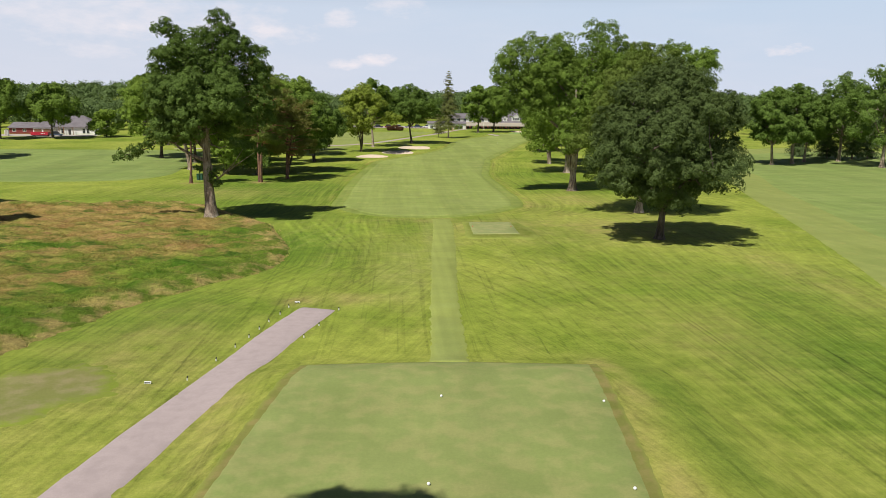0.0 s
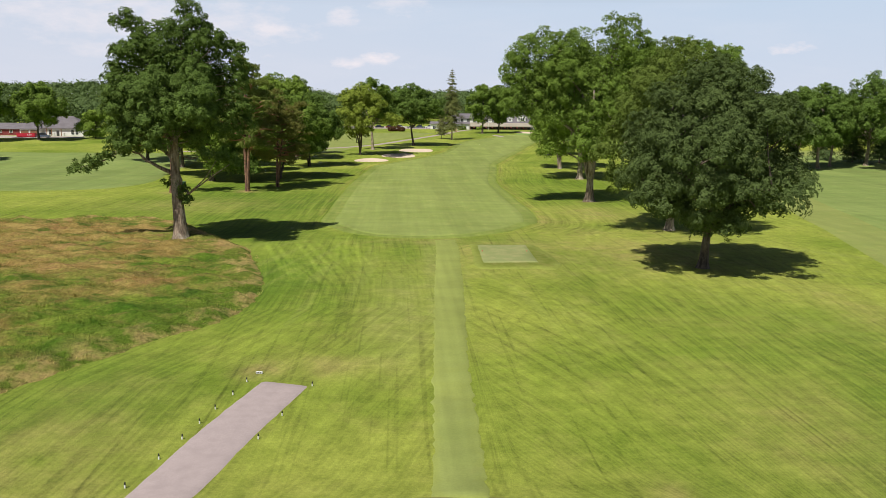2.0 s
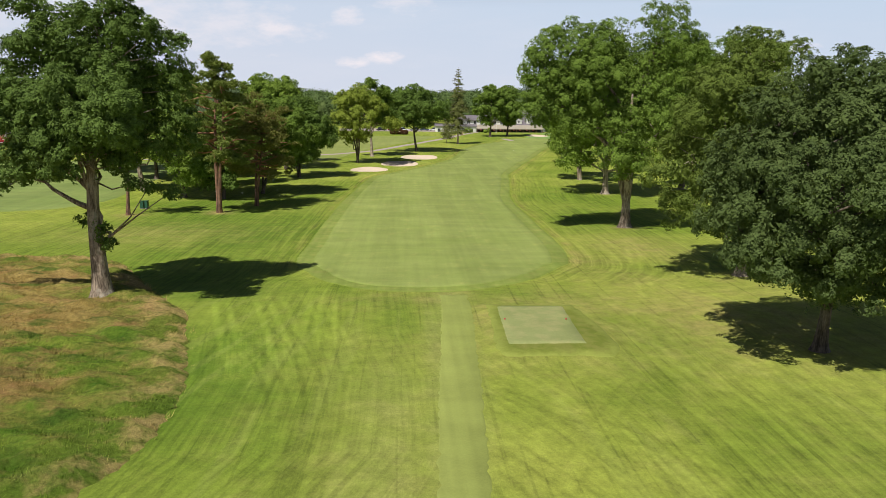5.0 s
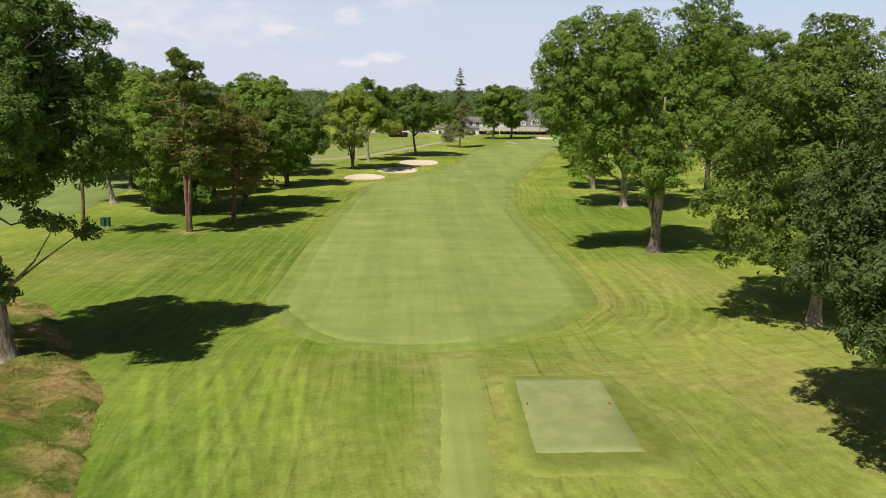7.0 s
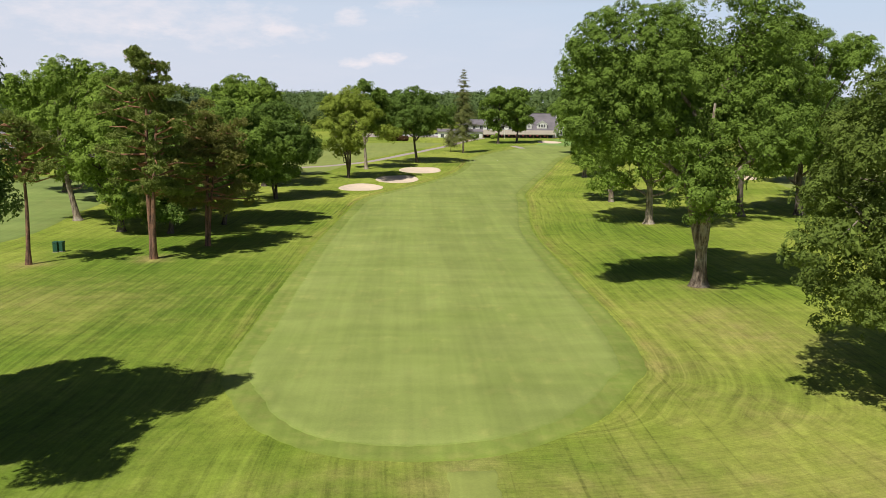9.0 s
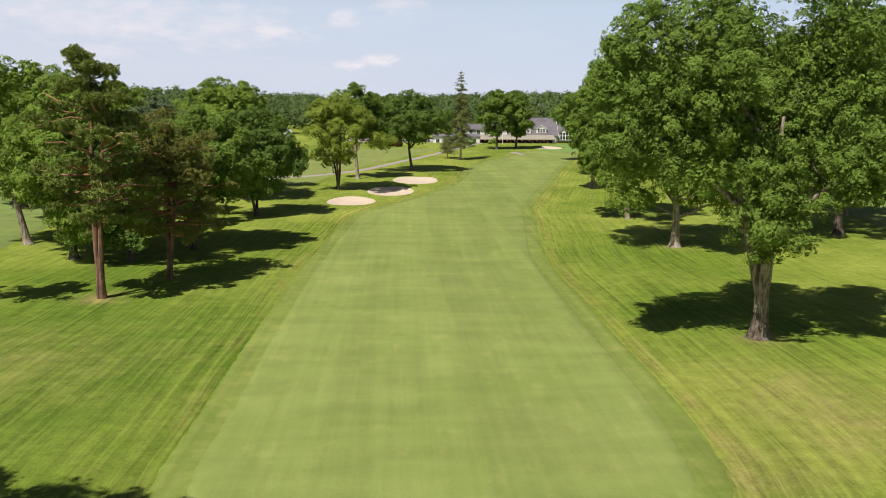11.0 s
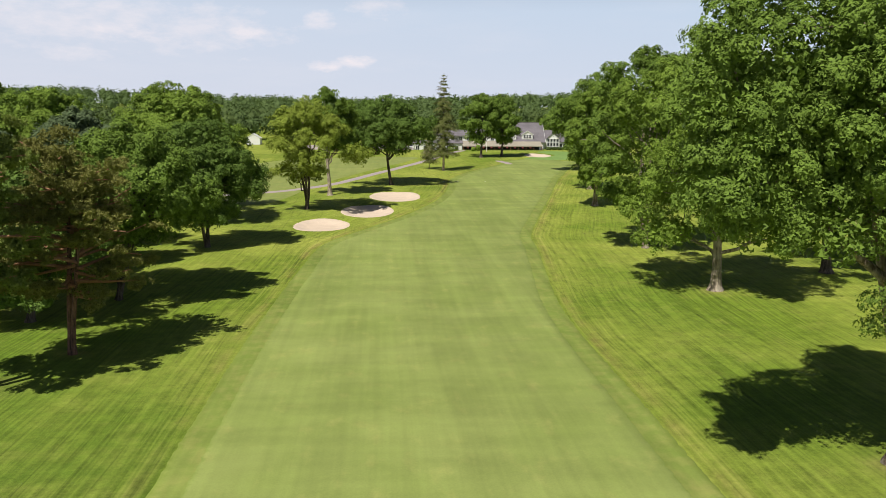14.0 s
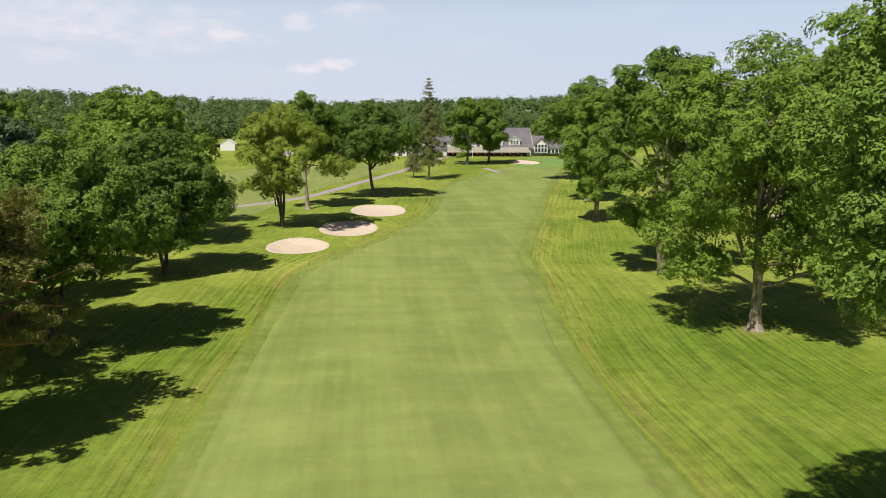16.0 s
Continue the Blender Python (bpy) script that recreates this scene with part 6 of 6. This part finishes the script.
def marquee(x, y, w, h, label):
    g = float(land(x, y)) - 0.1
    thing = tagged(new("white_shed"), label, "building")
    bm = gable_wall(-w / 2, w / 2, -w / 2, w / 2, 0, h * 0.6, h)
    bmesh.ops.rotate(bm, verts=bm.verts, cent=(0, 0, 0), matrix=Matrix.Rotation(math.pi / 2, 3, "Z"))
    thing.location = (x, y, g)
    part("wall", bm, WHITE, thing)
    for s in (-1, 1):
        part("roof", solid([(0, -w / 2 - 0.2, h + 0.1), (s * (w / 2 + 0.2), -w / 2 - 0.2, h * 0.6), (s * (w / 2 + 0.2), w / 2 + 0.2, h * 0.6), (0, w / 2 + 0.2, h + 0.1)], 0.12), TRIM, thing)


marquee(-50.5, 425, 5.6, 4.4, "white gabled shed beside the far woods")

# ---- tee furniture ----


def path_post():
    thing = tagged(new("marker_post"), "short white post with a dark cap beside the path", "post", "posts along the cart path")
    bm = bmesh.new()
    bmesh.ops.create_cone(bm, segments=12, radius1=0.042, radius2=0.040, depth=0.17, cap_ends=True, matrix=Matrix.Translation((0, 0, 0.075)))
    part("shaft", bm, TRIM, thing)
    cap = bmesh.new()
    bmesh.ops.create_cone(cap, segments=12, radius1=0.045, radius2=0.036, depth=0.10, cap_ends=True, matrix=Matrix.Translation((0, 0, 0.21)))
    bmesh.ops.create_uvsphere(cap, u_segments=10, v_segments=6, radius=0.036, matrix=Matrix.Translation((0, 0, 0.26)))
    part("cap", cap, RUBBER, thing)
    return thing


first_post = path_post()
for k, (px, py) in enumerate(((-10.2, 36.2), (-9.5, 39.1), (-9.0, 41.4), (-8.6, 43.2), (-8.3, 44.8), (-8.0, 46.4), (-7.6, 48.2), (-7.3, 50.0), (-4.0, 49.5), (-4.9, 45.7), (-5.5, 43.2))):
    m = Matrix.Translation((px, py, float(land(px, py)) + 0.01)) @ pose(0, 0, 0, 2 * math.sin(k * 3), 2 * math.cos(k * 5), 40 * k) @ Matrix.Scale(0.78, 4)
    if k == 0:
        first_post.matrix_basis = m
    else:
        copy_thing(first_post, m @ Matrix.Scale(1 / 0.78, 4))


def ground_sign(x, y, turn):
    thing = tagged(new("ground_sign"), "small white sign block with dark lettering in the grass", "sign", "signs beside the cart path")
    thing.matrix_world = pose(x, y, float(land(x, y)) + 0.01, 0, 0, turn)
    bm = bmesh.new()
    block(bm, -0.17, 0.17, -0.035, 0.035, 0.02, 0.13, 0.012)
    part("board", bm, TRIM, thing)
    for k in (-0.10, 0.10):
        leg = bmesh.new()
        block(leg, k - 0.015, k + 0.015, -0.015, 0.015, -0.05, 0.04)
        part("leg", leg, METAL, thing)
    bars = bmesh.new()
    for k, w in ((-0.11, 0.06), (-0.02, 0.07), (0.08, 0.07)):
        block(bars, k - w / 2, k + w / 2, -0.039, -0.035, 0.05, 0.10)
    part("lettering", bars, RUBBER, thing)


ground_sign(-11.9, 35.7, -6)
ground_sign(-6.9, 51.2, -4)


def tee_marker(x, y, paint, label, lift):
    thing = tagged(new("tee_marker"), label, "tee marker", "tee markers")
    thing.location = (x, y, float(land(x, y)) + lift)
    bm = bmesh.new()
    bmesh.ops.create_uvsphere(bm, u_segments=18, v_segments=12, radius=0.058, matrix=Matrix.Translation((0, 0, 0.052)))
    part("ball", bm, paint, thing)
    spike = bmesh.new()
    bmesh.ops.create_cone(spike, segments=8, radius1=0.012, radius2=0.012, depth=0.12, matrix=Matrix.Translation((0, 0, -0.02)), cap_ends=True)
    part("spike", spike, METAL, thing)


for mx, my in ((1.7, 30.7), (8.4, 30.1), (0.9, 23.1), (7.4, 22.5)):
    tee_marker(mx, my, TRIM, "white round tee marker on the short turf", 0.05)
for mx, my in ((8.1, 85.7), (12.4, 85.6)):
    tee_marker(mx, my, RED, "red round tee marker on the forward tee", 0.12)


def bin_unit(x, y, turn):
    thing = tagged(new("litter_bin"), "green plastic litter bin standing under the pines", "bin", "bins under the pines")
    thing.matrix_world = pose(x, y, float(land(x, y)), 0, 0, turn)
    bm = bmesh.new()
    block(bm, -0.26, 0.26, -0.28, 0.28, 0.06, 1.05, 0.04)
    part("body", bm, GREEN_PLASTIC, thing)
    lid = bmesh.new()
    block(lid, -0.29, 0.29, -0.31, 0.31, 1.05, 1.25, 0.07)
    part("lid", lid, GREEN_PLASTIC, thing)
    foot = bmesh.new()
    block(foot, -0.28, 0.28, -0.30, 0.30, -0.02, 0.06, 0.01)
    part("base", foot, CONCRETE, thing)


bin_unit(-39.1, 152.7, 4)
bin_unit(-38.5, 152.9, -8)

# ---- small things before the clubhouse ----


def make_flag_pole():
    x, y = 41.2, 386.0
    thing = tagged(new("flag_pole"), "slim white pole on the lawn before the porch", "pole")
    thing.location = (x, y, float(land(x, y)))
    bm = bmesh.new()
    bmesh.ops.create_cone(bm, segments=12, radius1=0.09, radius2=0.05, depth=6.0, cap_ends=True, matrix=Matrix.Translation((0, 0, 3.0)))
    part("pole", bm, TRIM, thing)
    ball = bmesh.new()
    bmesh.ops.create_uvsphere(ball, u_segments=12, v_segments=8, radius=0.1, matrix=Matrix.Translation((0, 0, 6.05)))
    part("finial", ball, METAL, thing)
    base = bmesh.new()
    bmesh.ops.create_cone(base, segments=16, radius1=0.3, radius2=0.2, depth=0.12, cap_ends=True, matrix=Matrix.Translation((0, 0, 0.05)))
    part("base", base, CONCRETE, thing)


make_flag_pole()


def make_pillar():
    x, y = 24.5, 368.5
    thing = tagged(new("stone_pillar"), "tan stone pillar with a cap beside the path", "pillar")
    thing.location = (x, y, float(land(x, y)))
    shaft = bmesh.new()
    block(shaft, -0.55, 0.55, -0.45, 0.45, -0.05, 1.9, 0.04)
    part("shaft", shaft, TAN, thing)
    cap = bmesh.new()
    block(cap, -0.68, 0.68, -0.58, 0.58, 1.9, 2.08, 0.03)
    part("cap", cap, CONCRETE, thing)


TAN = plain("tan_stone", (0.46, 0.34, 0.20), 0.85, 0, 7.0, 0.2, 0.015)
make_pillar()
for mx, my in ((17.1, 285.5), (20.6, 285.5), (27.4, 285.8), (35.5, 284.0)):
    tee_marker(mx, my, TRIM, "white ball-shaped marker at the fairway's edge", 0.06)

# ---- long grass of the native area ----


def native_grass():
    rng = np.random.default_rng(81)
    n = 52000
    x, y = rng.uniform(-62, -9, n), rng.uniform(18, 113, n)
    keep = inside(x, y, NATIVE) > rng.uniform(-0.4, 1.2, n)
    x, y = x[keep], y[keep]
    n = len(x)
    k = 4
    tall = (0.09 + 0.17 * (0.5 + 0.5 * np.sin(x * 0.5 + 1.7 * np.sin(y * 0.31))) * rng.uniform(0.4, 1.2, n))
    X, Y, T = np.repeat(x, k), np.repeat(y, k), np.repeat(tall, k) * rng.uniform(0.7, 1.2, n * k)
    a, b = rng.uniform(0, 6.283, n * k), rng.uniform(0, 6.283, n * k)
    X, Y = X + rng.normal(0, 0.10, n * k), Y + rng.normal(0, 0.10, n * k)
    Z = land(X, Y) + 0.05 + 0.8 * waves(X, Y) * smooth_step(0.0, 1.2, inside(X, Y, NATIVE))
    w = 0.02
    v = np.empty((n * k, 3, 3))
    v[:, 0] = np.column_stack((X - w * np.cos(a), Y - w * np.sin(a), Z))
    v[:, 1] = np.column_stack((X + w * np.cos(a), Y + w * np.sin(a), Z))
    v[:, 2] = np.column_stack((X + 0.5 * T * np.cos(b) + 0.06, Y + 0.5 * T * np.sin(b), Z + T))
    ob = mesh_object("native_grass", v.reshape(-1, 3).tolist(), np.arange(3 * n * k).reshape(-1, 3).tolist(), NATIVE_BLADES, None, False)
    ob.data.attributes.new("rim", "FLOAT", "POINT").data.foreach_set("value", np.repeat(inside(X, Y, NATIVE), 3).astype(np.float32))
    tagged(ob, "long brown and green native grass in tufts", "grass", kind="stuff")


def native_blades():
    m, add, link, bsdf = material("native_grass_blades")
    where = place_of(add)
    island = add("ShaderNodeNewGeometry").outputs["Random Per Island"]
    tone = add("ShaderNodeVectorMath")
    tone.operation = "SCALE"
    link(straw_edge(add, link, where, native_colour(add, link, where)), tone.inputs[0])
    link(ramp(add, link, island, 0.0, 1.0, 0.95, 1.6), tone.inputs["Scale"])
    link(tone.outputs[0], bsdf.inputs["Base Color"])
    bsdf.inputs["Roughness"].default_value = 0.8
    bsdf.inputs["Specular IOR Level"].default_value = 0.1
    return m


def waves(x, y):
    """Wind-laid waves and mounds of long grass."""
    a = np.sin(x * 0.9 + 1.4 * np.sin(y * 0.55)) * np.sin(y * 1.5 + 1.2 * np.sin(x * 0.4))
    b = np.sin(x * 2.3 + y * 0.7) * np.sin(y * 2.9 - x * 0.5)
    return 0.30 + 0.27 * a + 0.13 * b + np.random.default_rng(5).normal(0, 0.035, x.shape)


turf("native_area", rounded(NATIVE, 4), 0.05, NATIVE_TURF, "long native grass in green, brown and straw", "grass", 0.55, relief=waves, uneven=0.12)
GRAVEL = mown_grass("stony_soil", (0.165, 0.205, 0.040), (0.200, 0.200, 0.062), (0.285, 0.240, 0.125), 0.0, 5.0, 0.6, 1.0, (0.190, 0.240, 0.030))
turf("bare_patch", rounded([(-20.5, 36.6), (-18.2, 37.8), (-16.6, 38.4), (-14.4, 37.8), (-13.0, 36.0), (-13.0, 34.2), (-14.2, 32.6), (-15.5, 31.0), (-18.0, 29.4), (-21, 31)], 4), 0.03, GRAVEL,
     "stony bare patch with sparse weeds", "soil", 0.6, uneven=0.3)
NATIVE_BLADES = native_blades()
native_grass()
